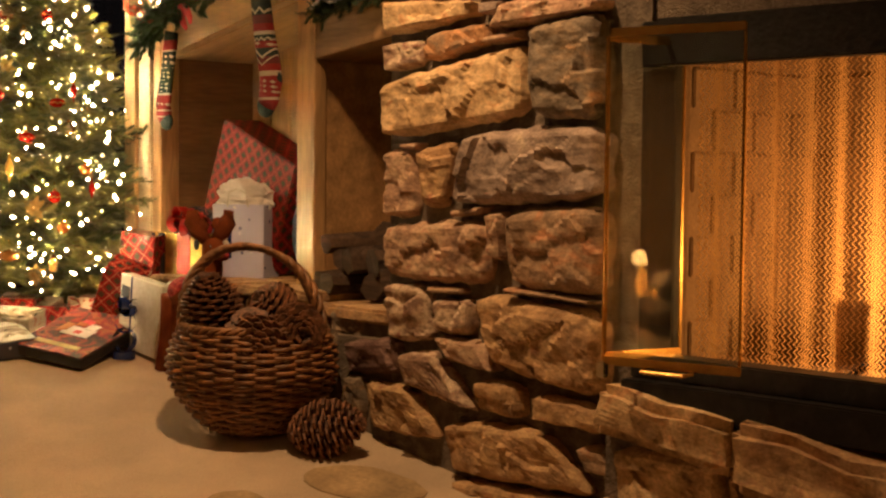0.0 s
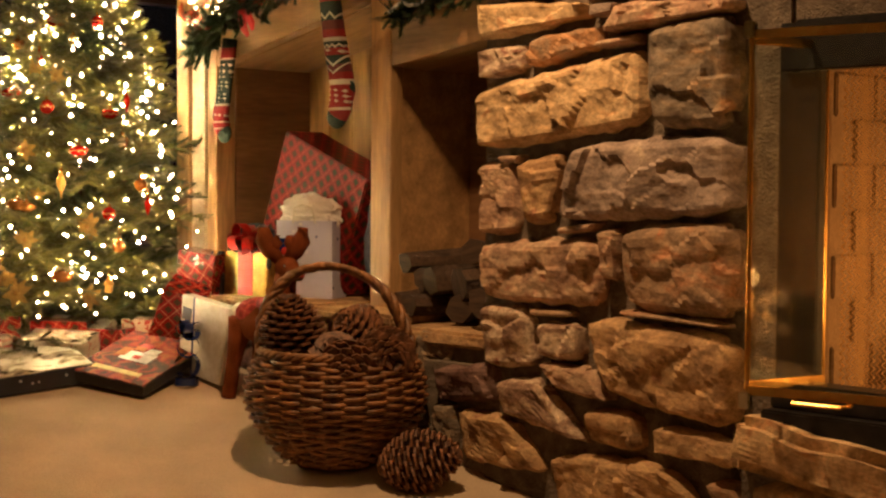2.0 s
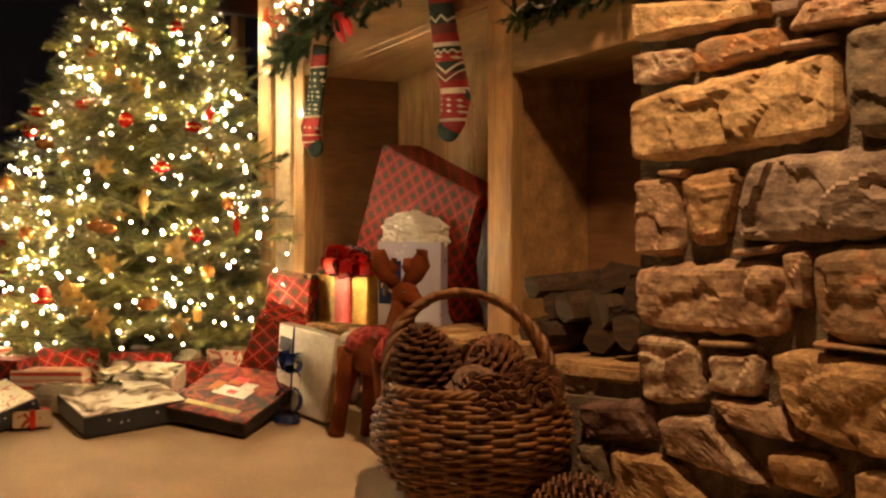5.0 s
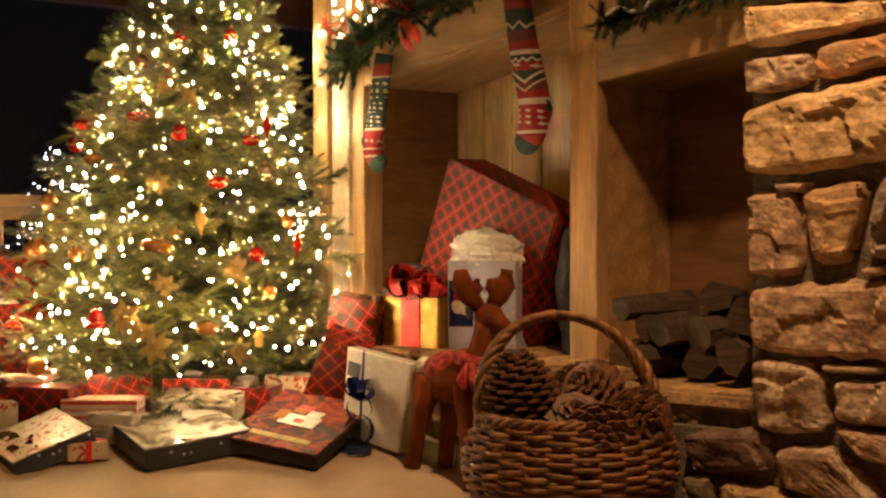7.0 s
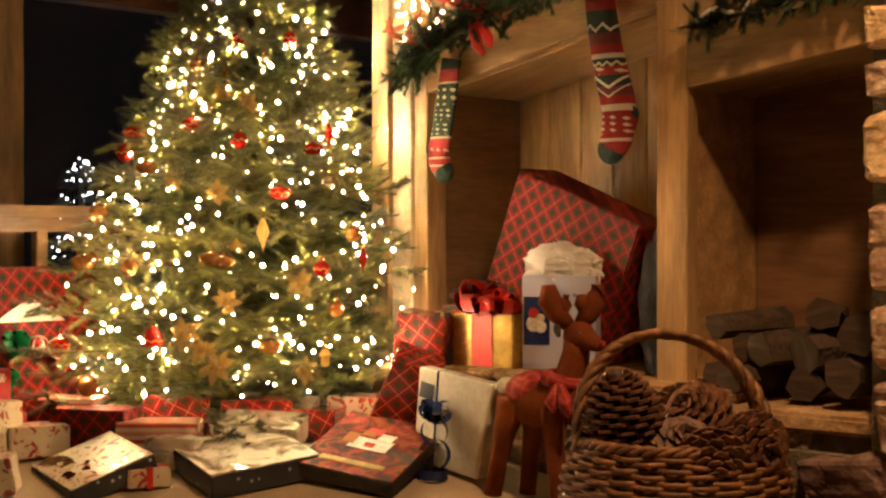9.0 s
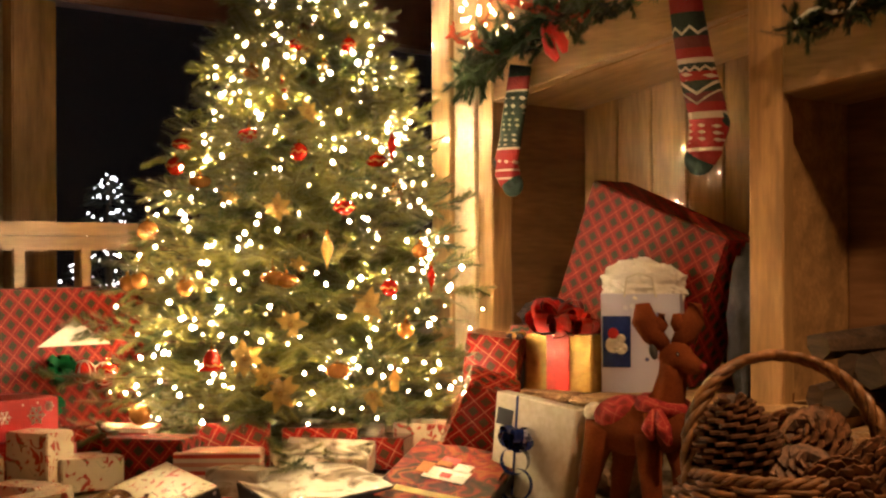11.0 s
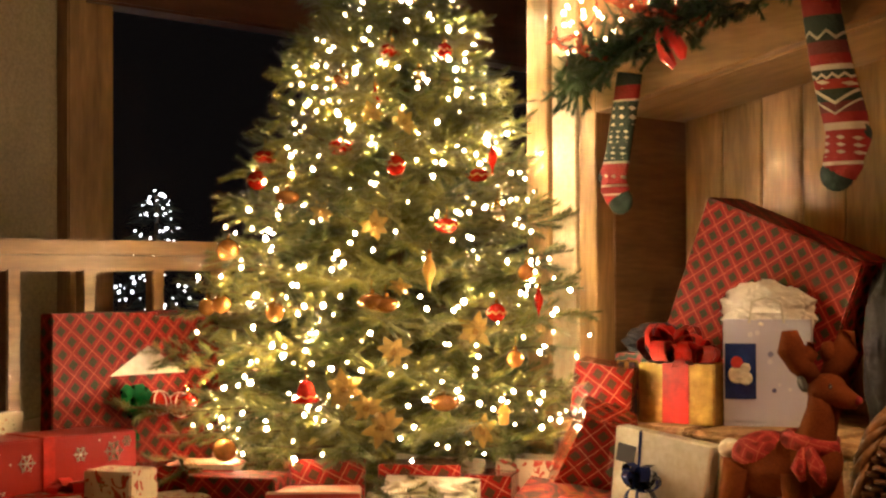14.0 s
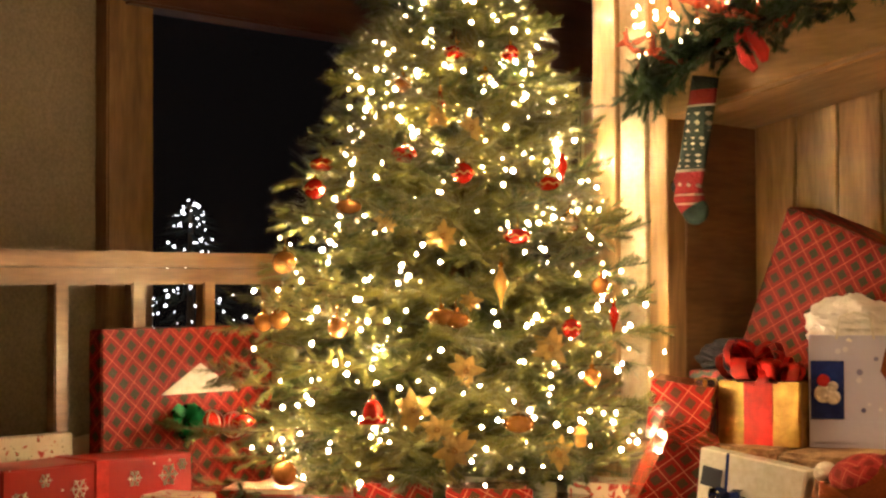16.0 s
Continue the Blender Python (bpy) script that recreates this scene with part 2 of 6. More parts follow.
M = {}
M["carpet"] = mat("carpet", (0.52, 0.40, 0.28), 0.95, 3, 0.16, 0.5, fine=180, sheen=0.2, spec=0.1)
M["flag"] = mat("flagstone", (0.40, 0.28, 0.15), 0.75, 6, 0.25, 0.3)
M["mortar"] = mat("mortar", (0.17, 0.13, 0.095), 0.95, 20, 0.3, 0.7, fine=140)
M["wood"] = mat("knotty_pine", (0.41, 0.245, 0.11), 0.30, 2.2, 0.3, 0.06, fine=14, stretch=(6, 6, 0.7), coat=0.35)
M["wood_h"] = mat("pine_rail", (0.22, 0.115, 0.046), 0.42, 2.5, 0.25, 0.06, fine=14, stretch=(5, 0.7, 5), coat=0.1)
M["casing"] = mat("stained_casing", (0.20, 0.105, 0.045), 0.45, 2.5, 0.3, 0.06, fine=14, stretch=(5, 5, 0.7))
# darkened pine: the firewood niche's shade is put into the back panel's colour
M["shaded_niche_wood"] = mat("shaded_niche_boards", (0.17, 0.085, 0.038), 0.6, 2.5, 0.3, 0.06, fine=14, stretch=(0.7, 5, 5))
# smooth brown side board, its colour lowered further for shade inside the niche
M["shaded_side_wood"] = mat("shaded_side_boards", (0.22, 0.115, 0.05), 0.6, 2.5, 0.12, 0.06, fine=14, stretch=(5, 0.7, 5))
M["wood_x"] = mat("pine_header", (0.37, 0.215, 0.095), 0.36, 2.5, 0.25, 0.06, fine=14, stretch=(0.7, 5, 5), coat=0.2)
M["pale"] = mat("pale_paint", (0.70, 0.55, 0.37), 0.5, 4, 0.08, 0.05)
M["wall"] = mat("plaster", (0.25, 0.19, 0.12), 0.9, 3, 0.08, 0.15, fine=90)
M["ceil"] = mat("ceiling_paint", (0.7, 0.62, 0.5), 0.9, 3, 0.06, 0.1)
M["darkwood"] = mat("dark_header_wood", (0.13, 0.05, 0.03), 0.5, 3, 0.3, 0.1, stretch=(5, 0.7, 5))
M["black"] = mat("black_iron", (0.018, 0.016, 0.015), 0.5, 20, 0.3, 0.15, metal=0.6)
M["firebrick"] = mat("firebrick", (0.20, 0.12, 0.065), 0.9, 8, 0.12, 0.3, fine=90)
M["brass"] = mat("brass", (0.75, 0.45, 0.14), 0.25, 10, 0.15, 0.03, metal=1.0)
M["wire"] = bpy.data.materials.new("hot_wire_mesh")
M["wire"].use_nodes = True
nt = M["wire"].node_tree
nt.nodes["Principled BSDF"].inputs["Base Color"].default_value = (0.34, 0.17, 0.06, 1)
nt.nodes["Principled BSDF"].inputs["Roughness"].default_value = 0.4
nt.nodes["Principled BSDF"].inputs["Metallic"].default_value = 0.6
tl, ms = nt.nodes.new("ShaderNodeBsdfTranslucent"), nt.nodes.new("ShaderNodeMixShader")
tl.inputs["Color"].default_value = (0.90, 0.58, 0.27, 1)
ms.inputs[0].default_value = 0.6
nt.links.new(nt.nodes["Principled BSDF"].outputs[0], ms.inputs[1])
nt.links.new(tl.outputs[0], ms.inputs[2])
nt.links.new(ms.outputs[0], nt.nodes["Material Output"].inputs["Surface"])
M["gold"] = mat("gold_foil", (0.55, 0.33, 0.09), 0.42, 14, 0.2, 0.15, metal=0.9)
M["goldleaf"] = mat("gold_fabric", (0.50, 0.33, 0.10), 0.5, 25, 0.25, 0.2)
M["redglass"] = mat("red_glass", (0.50, 0.025, 0.015), 0.12, 10, 0.2, 0.03, metal=0.35, coat=0.6)
M["amber"] = mat("amber_glass", (0.55, 0.25, 0.07), 0.12, 12, 0.25, 0.05, metal=0.6, coat=0.5)
M["silver"] = mat("silver_glass", (0.75, 0.68, 0.5), 0.1, 12, 0.15, 0.02, metal=1.0)
# pale olive patches paint bulb-lit highlights into the darker green needles
M["needle"] = mat("fir_needles", (0.125, 0.182, 0.038), 0.42, 5, 0.55, 0.0, second=(0.38, 0.35, 0.095))
M["needle2"] = mat("garland_needles", (0.035, 0.065, 0.020), 0.55, 6, 0.4, 0.0)
M["needle_far"] = mat("reflected_needles", (0.012, 0.018, 0.008), 0.8, 6, 0.3, 0.0)
M["bark"] = mat("bark", (0.10, 0.06, 0.03), 0.9, 14, 0.4, 0.6)
M["bulb"] = mat("lit_bulb", (1, 0.9, 0.7), 0.4, 5, 0, 0, emit=(1.0, 0.69, 0.36), strength=330)
M["bulb_small"] = mat("lit_garland_bulb", (1, 0.9, 0.7), 0.4, 5, 0, 0, emit=(1.0, 0.62, 0.27), strength=34)
nt = M["bulb"].node_tree
isl, cube, scl = nt.nodes.new("ShaderNodeNewGeometry"), nt.nodes.new("ShaderNodeMath"), nt.nodes.new("ShaderNodeMath")
cube.operation, cube.inputs[1].default_value = "POWER", 2.6
scl.operation, scl.inputs[1].default_value, scl.inputs[2].default_value = "MULTIPLY_ADD", 2700, 4
nt.links.new(isl.outputs["Random Per Island"], cube.inputs[0])
nt.links.new(cube.outputs[0], scl.inputs[0])
nt.links.new(scl.outputs[0], nt.nodes["Principled BSDF"].inputs["Emission Strength"])
# glowing dots for the tree lights reflected in the window
M["bulb_far"] = mat("reflected_bulb_cold", (1, 1, 1), 0.4, 5, 0, 0, emit=(0.95, 0.93, 1.0), strength=7)
M["flame"] = mat("flame", (1, 0.5, 0.1), 0.5, 5, 0, 0, emit=(1.0, 0.50, 0.12), strength=1.6)
M["wicker"] = mat("wicker", (0.22, 0.095, 0.033), 0.5, 25, 0.45, 0.2, fine=120, coat=0.15)
M["cone"] = mat("pine_cone", (0.085, 0.036, 0.018), 0.6, 30, 0.5, 0.2)
M["cone_tip"] = mat("pine_cone_pale", (0.17, 0.072, 0.034), 0.6, 30, 0.5, 0.2)
M["felt"] = mat("brown_felt", (0.17, 0.042, 0.013), 0.95, 14, 0.15, 0.25, spec=0.1, fine=200)
M["felt_tan"] = mat("tan_felt", (0.42, 0.17, 0.07), 0.95, 14, 0.15, 0.25, spec=0.1, fine=200)
M["fluff"] = mat("white_fluff", (0.78, 0.72, 0.62), 0.95, 40, 0.1, 0.6, sheen=0.6)
M["dark"] = mat("black_felt", (0.02, 0.014, 0.012), 0.7, 14, 0.2, 0.1)
M["scarf"] = plaid("scarf_plaid", (0.33, 0.03, 0.03), (0.20, 0.02, 0.02), (0.55, 0.12, 0.08), 0.04, 20, 0.8)
M["red"] = mat("red_paper", (0.55, 0.02, 0.02), 0.3, 6, 0.2, 0.12, coat=0.3)
M["ribbon"] = mat("red_ribbon", (0.62, 0.02, 0.015), 0.35, 10, 0.25, 0.1, coat=0.3)
M["navy"] = mat("navy_ribbon", (0.012, 0.025, 0.13), 0.25, 10, 0.25, 0.08, coat=0.4)
M["green"] = mat("green_ribbon", (0.01, 0.20, 0.06), 0.22, 10, 0.25, 0.08, metal=0.3, coat=0.5)
M["white"] = mat("white_card", (0.66, 0.62, 0.54), 0.25, 5, 0.06, 0.04, coat=0.3)
M["tissue"] = mat("tissue_paper", (0.80, 0.77, 0.74), 0.85, 12, 0.06, 0.5)
M["bagblue"] = spots("snowflake_bag", (0.50, 0.50, 0.66), [(0.06, 0.06, 0.22), (0.65, 0.65, 0.75), (0.2, 0.2, 0.4)], 26, 0.22)
M["plaid_red"] = plaid("plaid_paper", (0.17, 0.006, 0.005), (0.032, 0.024, 0.008), (0.40, 0.065, 0.035), 0.048, 40, 0.6)
M["plaid_sm"] = plaid("small_plaid_paper", (0.22, 0.014, 0.012), (0.07, 0.03, 0.016), (0.50, 0.16, 0.09), 0.05, 28, 0.16)
M["snow_red"] = spots("snowflake_red_paper", (0.40, 0.012, 0.010), [(0.75, 0.65, 0.55), (0.7, 0.5, 0.4)], 26, 0.10)
M["print_w"] = picture("holiday_print_paper", [(0.34, (0.38, 0.03, 0.02)), (0.385, (0.45, 0.05, 0.03)), (0.40, (0.60, 0.50, 0.36)), (0.60, (0.64, 0.54, 0.40)), (0.615, (0.10, 0.14, 0.05)), (0.65, (0.45, 0.04, 0.03))], 20, 0.4, 0.2)
M["candy"] = stripes("candy_stripe_paper", [(0.70, 0.58, 0.46), (0.50, 0.05, 0.035), (0.70, 0.58, 0.46), (0.62, 0.3, 0.22)], 0.05, "Y")
M["navybox"] = spots("starred_navy_card", (0.012, 0.014, 0.028), [(0.35, 0.36, 0.42)], 22, 0.12)
M["lid_snow"] = picture("snow_scene_lid", [(0.30, (0.10, 0.075, 0.05)), (0.42, (0.36, 0.30, 0.22)), (0.50, (0.68, 0.62, 0.52)), (0.62, (0.74, 0.70, 0.62)), (0.72, (0.42, 0.38, 0.32))], 9, 0.25, 0.5)
M["lid_red"] = picture("painted_lid", [(0.32, (0.03, 0.012, 0.007)), (0.44, (0.08, 0.020, 0.009)), (0.52, (0.26, 0.015, 0.008)), (0.58, (0.30, 0.085, 0.02)), (0.66, (0.05, 0.018, 0.009))], 13, 0.8, 0.0)
M["foil"] = mat("red_gold_foil", (0.42, 0.10, 0.05), 0.22, 9, 0.4, 0.05, metal=0.8, second=(0.70, 0.50, 0.25))
M["greenprint"] = picture("dark_floral_paper", [(0.35, (0.008, 0.012, 0.008)), (0.47, (0.02, 0.035, 0.012)), (0.53, (0.32, 0.012, 0.01)), (0.62, (0.38, 0.015, 0.012)), (0.68, (0.02, 0.03, 0.012))], 16, 0.35, 0.2)
M["sock_a"] = knit("knit_nordic", SOCK_A, 1.05, 1.70, [(1.505, 0.022, 0.055, 0.005), (1.388, 0.012, 0.034, 0.004), (1.335, 0.045, 0.16, 0.005), (1.305, 0.045, 0.16, 0.003)], [(1.165, 1.225, 0.05, 0.02), (1.355, 1.378, 0.08, 0.022)])
M["sock_b"] = knit("knit_deer", SOCK_B, 1.00, 1.50, [], [(1.300, 1.356, 0.034, 0.028), (1.248, 1.284, 0.028, 0.018), (1.198, 1.234, 0.034, 0.018), (1.135, 1.155, 0.03, 0.020)])
M["sock_dark"] = mat("knit_dark_green", (0.010, 0.024, 0.020), 0.95, 40, 0.3, 0.4)
M["redmesh"] = mat("red_net_ribbon", (0.62, 0.09, 0.04), 0.5, 30, 0.4, 0.3, alpha=0.6)
M["redcloth"] = mat("red_velvet", (0.22, 0.01, 0.012), 0.9, 8, 0.3, 0.2, sheen=0.5)
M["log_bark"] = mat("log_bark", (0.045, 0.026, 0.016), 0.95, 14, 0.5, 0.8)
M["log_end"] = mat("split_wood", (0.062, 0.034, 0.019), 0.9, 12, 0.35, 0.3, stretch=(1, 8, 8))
M["darkcloth"] = mat("dark_cloth", (0.03, 0.028, 0.04), 0.8, 12, 0.4, 0.3)
STONE = {
    "tan": rock("stone_tan", (0.40, 0.25, 0.11), (0.52, 0.35, 0.17), (0.44, 0.20, 0.07), 6),
    "gold": rock("stone_gold", (0.31, 0.17, 0.07), (0.42, 0.26, 0.11), (0.30, 0.13, 0.06), 6),
    "pink": rock("stone_pink", (0.32, 0.18, 0.11), (0.42, 0.28, 0.17), (0.34, 0.13, 0.07), 9),
    "speck": rock("stone_speckled", (0.26, 0.15, 0.10), (0.50, 0.38, 0.26), (0.24, 0.09, 0.06), 11),
    "orange": rock("stone_orange", (0.38, 0.18, 0.065), (0.30, 0.19, 0.11), (0.20, 0.15, 0.12), 7),
    "grey": rock("stone_grey", (0.22, 0.155, 0.125), (0.30, 0.22, 0.18), (0.42, 0.32, 0.23), 6),
    "dark": rock("stone_dark", (0.16, 0.12, 0.085), (0.24, 0.16, 0.09), (0.36, 0.17, 0.06), 7),
    "brown": rock("stone_brown", (0.23, 0.14, 0.08), (0.29, 0.18, 0.10), (0.36, 0.15, 0.06), 5),
    "plum": rock("stone_plum", (0.12, 0.06, 0.052), (0.17, 0.095, 0.08), (0.10, 0.06, 0.05), 9),
}


def glass(name, colour, rough=0.0):
    m = bpy.data.materials.new(name)
    m.use_nodes = True
    b = m.node_tree.nodes["Principled BSDF"]
    b.inputs["Base Color"].default_value = (*colour, 1)
    b.inputs["Transmission Weight"].default_value = 1
    b.inputs["Roughness"].default_value = rough
    b.inputs["IOR"].default_value = 1.45
    return m


M["glass"] = glass("door_glass", (0.93, 0.97, 0.93))
M["pane"] = glass("window_glass", (0.9, 0.92, 0.93))


# ---- mesh helpers ----
def finish(name, bm, material, smooth=True, uv=False):
    me = bpy.data.meshes.new(name)
    bmesh.ops.recalc_face_normals(bm, faces=bm.faces)
    if uv:
        box_uv(bm)
    if smooth:
        for f in bm.faces:
            f.smooth = True
    bm.to_mesh(me)
    bm.free()
    for m in (material if isinstance(material, (list, tuple)) else [material]):
        me.materials.append(m)
    return me


def box_uv(bm):
    layer = bm.loops.layers.uv.verify()
    for f in bm.faces:
        n = f.normal
        k = max(range(3), key=lambda i: abs(n[i]))
        a, b = [i for i in range(3) if i != k]
        for lp in f.loops:
            lp[layer].uv = (lp.vert.co[a] + 0.31 * k, lp.vert.co[b] + 0.17 * k)


def part(name, bm, material, parent=None, label="", smooth=False, uv=False, m=None):
    ob = new(name, finish(name, bm, material, smooth, uv))
    if parent is not None:
        ob.parent = parent
    if m is not None:
        ob.matrix_basis = m
    return tagged(ob, label)


def thing(name, label, category, m=None, group="", kind=""):
    ob = new(name)
    ob.empty_display_size = 0.05
    if m is not None:
        ob.matrix_basis = m
    return tagged(ob, label, category, group, kind)


def solo(name, bm, material, label, category, m=None, group="", kind="", smooth=False, uv=False):
    ob = part(name, bm, material, None, "", smooth, uv, m)
    return tagged(ob, label, category, group, kind)


def box(bm, c, s, bevel=0.0, m=None):
    r = bmesh.ops.create_cube(bm, size=1.0)
    vs = r["verts"]
    bmesh.ops.scale(bm, vec=s, verts=vs)
    if bevel:
        es = list({e for v in vs for e in v.link_edges})
        g = bmesh.ops.bevel(bm, geom=es, offset=bevel, segments=2, affect="EDGES")
        vs = list({v for f in g["faces"] for v in f.verts} | {v for v in vs if v.is_valid})
    t = Matrix.Translation(c)
    if m is not None:
        t = t @ m
    bmesh.ops.transform(bm, matrix=t, verts=vs)
    return vs


def cyl(bm, p, q, r0, r1=None, seg=12, caps=True):
    p, q = Vector(p), Vector(q)
    r1 = r0 if r1 is None else r1
    d = q - p
    g = bmesh.ops.create_cone(bm, cap_ends=caps, segments=seg, radius1=r0, radius2=max(r1, 1e-5), depth=d.length)
    rot = d.to_track_quat("Z", "Y").to_matrix().to_4x4()
    bmesh.ops.transform(bm, matrix=Matrix.Translation((p + q) / 2) @ rot, verts=g["verts"])
    return g["verts"]


def ball(bm, c, r, s=(1, 1, 1), m=None, u=16, v=10):
    g = bmesh.ops.create_uvsphere(bm, u_segments=u, v_segments=v, radius=r)
    t = Matrix.Translation(c)
    if m is not None:
        t = t @ m
    bmesh.ops.transform(bm, matrix=t @ Matrix.Diagonal((*s, 1)), verts=g["verts"])
    return g["verts"]


def tube(bm, pts, r, seg=6, closed=False):
    """A round rod that follows the points; r may change along it."""
    pts = [Vector(p) for p in pts]
    n = len(pts)
    rings = []
    for i, p in enumerate(pts):
        a = pts[(i - 1) % n] if closed or i else pts[0]
        b = pts[(i + 1) % n] if closed or i < n - 1 else pts[-1]
        d = (b - a).normalized()
        x = d.cross(Vector((0.13, 0.21, 1))).normalized()
        y = d.cross(x)
        rr = r[i] if isinstance(r, (list, tuple)) else r
        rings.append([bm.verts.new(p + (x * math.cos(k * 2 * math.pi / seg) + y * math.sin(k * 2 * math.pi / seg)) * rr) for k in range(seg)])
    for i in range(n if closed else n - 1):
        a, b = rings[i], rings[(i + 1) % n]
        for k in range(seg):
            bm.faces.new((a[k], a[(k + 1) % seg], b[(k + 1) % seg], b[k]))
    if not closed:
        bm.faces.new(rings[0])
        bm.faces.new(rings[-1][::-1])


def lathe(bm, prof, seg=20, m=None):
    """A turned shape from (radius, height) pairs."""
    rings = []
    for r, z in prof:
        rings.append([bm.verts.new((r * math.cos(k * 2 * math.pi / seg), r * math.sin(k * 2 * math.pi / seg), z)) for k in range(seg)])
    vs = [v for g in rings for v in g]
    for a, b in zip(rings, rings[1:]):
        for k in range(seg):
            bm.faces.new((a[k], a[(k + 1) % seg], b[(k + 1) % seg], b[k]))
    bm.faces.new(rings[0][::-1])
    bm.faces.new(rings[-1])
    if m is not None:
        bmesh.ops.transform(bm, matrix=m, verts=vs)


def array_part(name, vs, fs, material, parent, label="", kind=""):
    me = bpy.data.meshes.new(name)
    me.from_pydata(vs, [], fs)
    me.materials.append(material)
    ob = new(name, me)
    ob.parent = parent
    return tagged(ob, label, kind=kind)


def rod(vs, fs, pts, rads, seg):
    """Adds a round rod to plain vertex and face lists."""
    n = len(pts)
    base = len(vs)
    for i, p in enumerate(pts):
        d = (pts[min(i + 1, n - 1)] - pts[max(i - 1, 0)]).normalized()
        x = d.cross(Vector((0.13, 0.21, 1))).normalized()
        y = d.cross(x)
        for k in range(seg):
            a = k * 2 * math.pi / seg
            vs.append((p + (x * math.cos(a) + y * math.sin(a)) * rads[i])[:])
    for i in range(n - 1):
        for k in range(seg):
            j = base + i * seg
            fs.append((j + k, j + (k + 1) % seg, j + seg + (k + 1) % seg, j + seg + k))


def bulb_cloud(name, places, r, material, parent):
    """Many small bulbs as one joined part."""
    b = bmesh.new()
    bmesh.ops.create_uvsphere(b, u_segments=8, v_segments=6, radius=1.0)
    b.verts.index_update()
    base = [v.co.copy() for v in b.verts]
    faces = [[v.index for v in f.verts] for f in b.faces]
    b.free()
    rr = random.Random(len(places))
    vs, fs = [], []
    for p in places:
        s = r * rr.uniform(0.6, 1.5)
        o = len(vs)
        vs += [(p[0] + c.x * s, p[1] + c.y * s, p[2] + c.z * s * 1.25) for c in base]
        fs += [[i + o for i in f] for f in faces]
    return array_part(name, vs, fs, material, parent, "small lit bulbs", "stuff")


def fz(x, y):
    """Height of the floor, which falls a little towards the hearth."""
    x, y = min(max(x, -2.4), 2.3), min(max(y, -1.9), 0.4)
    return 0.05 - 0.16 * x + 0.13 * y


# ---- the room ----
bm = bmesh.new()
nx, ny = 90, 80
grid = [[bm.verts.new((-3.3 + 10.3 * i / nx, -7.2 + 9.7 * j / ny, fz(-3.3 + 10.3 * i / nx, -7.2 + 9.7 * j / ny))) for j in range(ny + 1)] for i in range(nx + 1)]
for i in range(nx):
    for j in range(ny):
        bm.faces.new((grid[i][j], grid[i + 1][j], grid[i + 1][j + 1], grid[i][j + 1]))
solo("floor", bm, M["carpet"], "beige short-pile carpet floor", "floor", kind="structure", smooth=True)

bm = bmesh.new()
box(bm, (1.85, -2.3, 2.78), (10.4, 9.8, 0.1))
solo("ceiling", bm, M["ceil"], "plain painted ceiling over the room", "ceiling", kind="structure")
for nm, c, s in (("wall_south", (1.85, -7.1, 1.2), (10.3, 0.12, 3.3)), ("wall_east", (6.9, -2.4, 1.2), (0.12, 9.3, 3.3)), ("wall_back", (-0.2, 2.36, 1.2), (6.0, 0.12, 3.3)),
                 ("wall_bay", (-1.31, 1.2, 1.2), (0.12, 2.2, 3.3))):
    bm = bmesh.new()
    box(bm, c, s)
    solo(nm, bm, M["wall"], "plain cream plaster wall", "wall", kind="structure")

# window wall: plaster, wooden casing, dark panes
bm = bmesh.new()
box(bm, (-3.11, -3.85, 1.2), (0.14, 6.36, 3.3))
box(bm, (-3.11, 0.83, 2.33), (0.14, 3.0, 0.9))
box(bm, (-3.11, 0.83, -0.15), (0.14, 3.0, 0.7))
solo("wall_west", bm, M["wall"], "cream plaster wall round the large night window", "wall", kind="structure")
win = thing("window_1", "tall dark night window in a wooden casing behind the railing", "window", kind="structure")
for nm, c, s in (("casing", (-3.02, -0.605, 1.1), (0.10, 0.20, 2.0)), ("casing", (-3.04, 0.86, 0.24), (0.10, 2.66, 0.09)), ("mullion", (-3.06, 1.15, 1.05), (0.06, 0.06, 1.6)), ("casing", (-3.02, 2.24, 1.1), (0.10, 0.12, 2.0))):
    bm = bmesh.new()
    box(bm, c, s, 0.006)
    part(nm, bm, M["casing"], win)
bm = bmesh.new()
box(bm, (-3.0, 0.86, 2.03), (0.14, 3.0, 0.36), 0.01)
part("head_casing", bm, M["darkwood"], win, "dark reddish wooden head casing")
for y0, y1 in ((-0.505, 1.12), (1.18, 2.18)):
    bm = bmesh.new()
    box(bm, (-3.09, (y0 + y1) / 2, 1.06), (0.012, y1 - y0, 1.6))
    part("pane", bm, M["pane"], win)
    win.children[-1].visible_shadow = False

# railing in front of the window
rail = thing("railing", "light pine stair railing with square balusters", "railing")
bm = bmesh.new()
box(bm, (-2.12, -1.55, 0.93), (0.07, 3.0, 0.045), 0.008)
part("handrail", bm, M["wood_h"], rail)
bm = bmesh.new()
box(bm, (-2.12, -1.55, 0.882), (0.035, 3.0, 0.048), 0.004)
part("top_rail", bm, M["wood_h"], rail)
bm = bmesh.new()
box(bm, (-2.12, -1.55, 0.24), (0.05, 3.0, 0.06), 0.005)
part("bottom_rail", bm, M["wood_h"], rail)
for i in range(10):
    bm = bmesh.new()
    box(bm, (-2.12, -0.445 - 0.258 * i, 0.56), (0.04, 0.046, 0.62), 0.004)
    part("baluster", bm, M["wood_h"], rail)

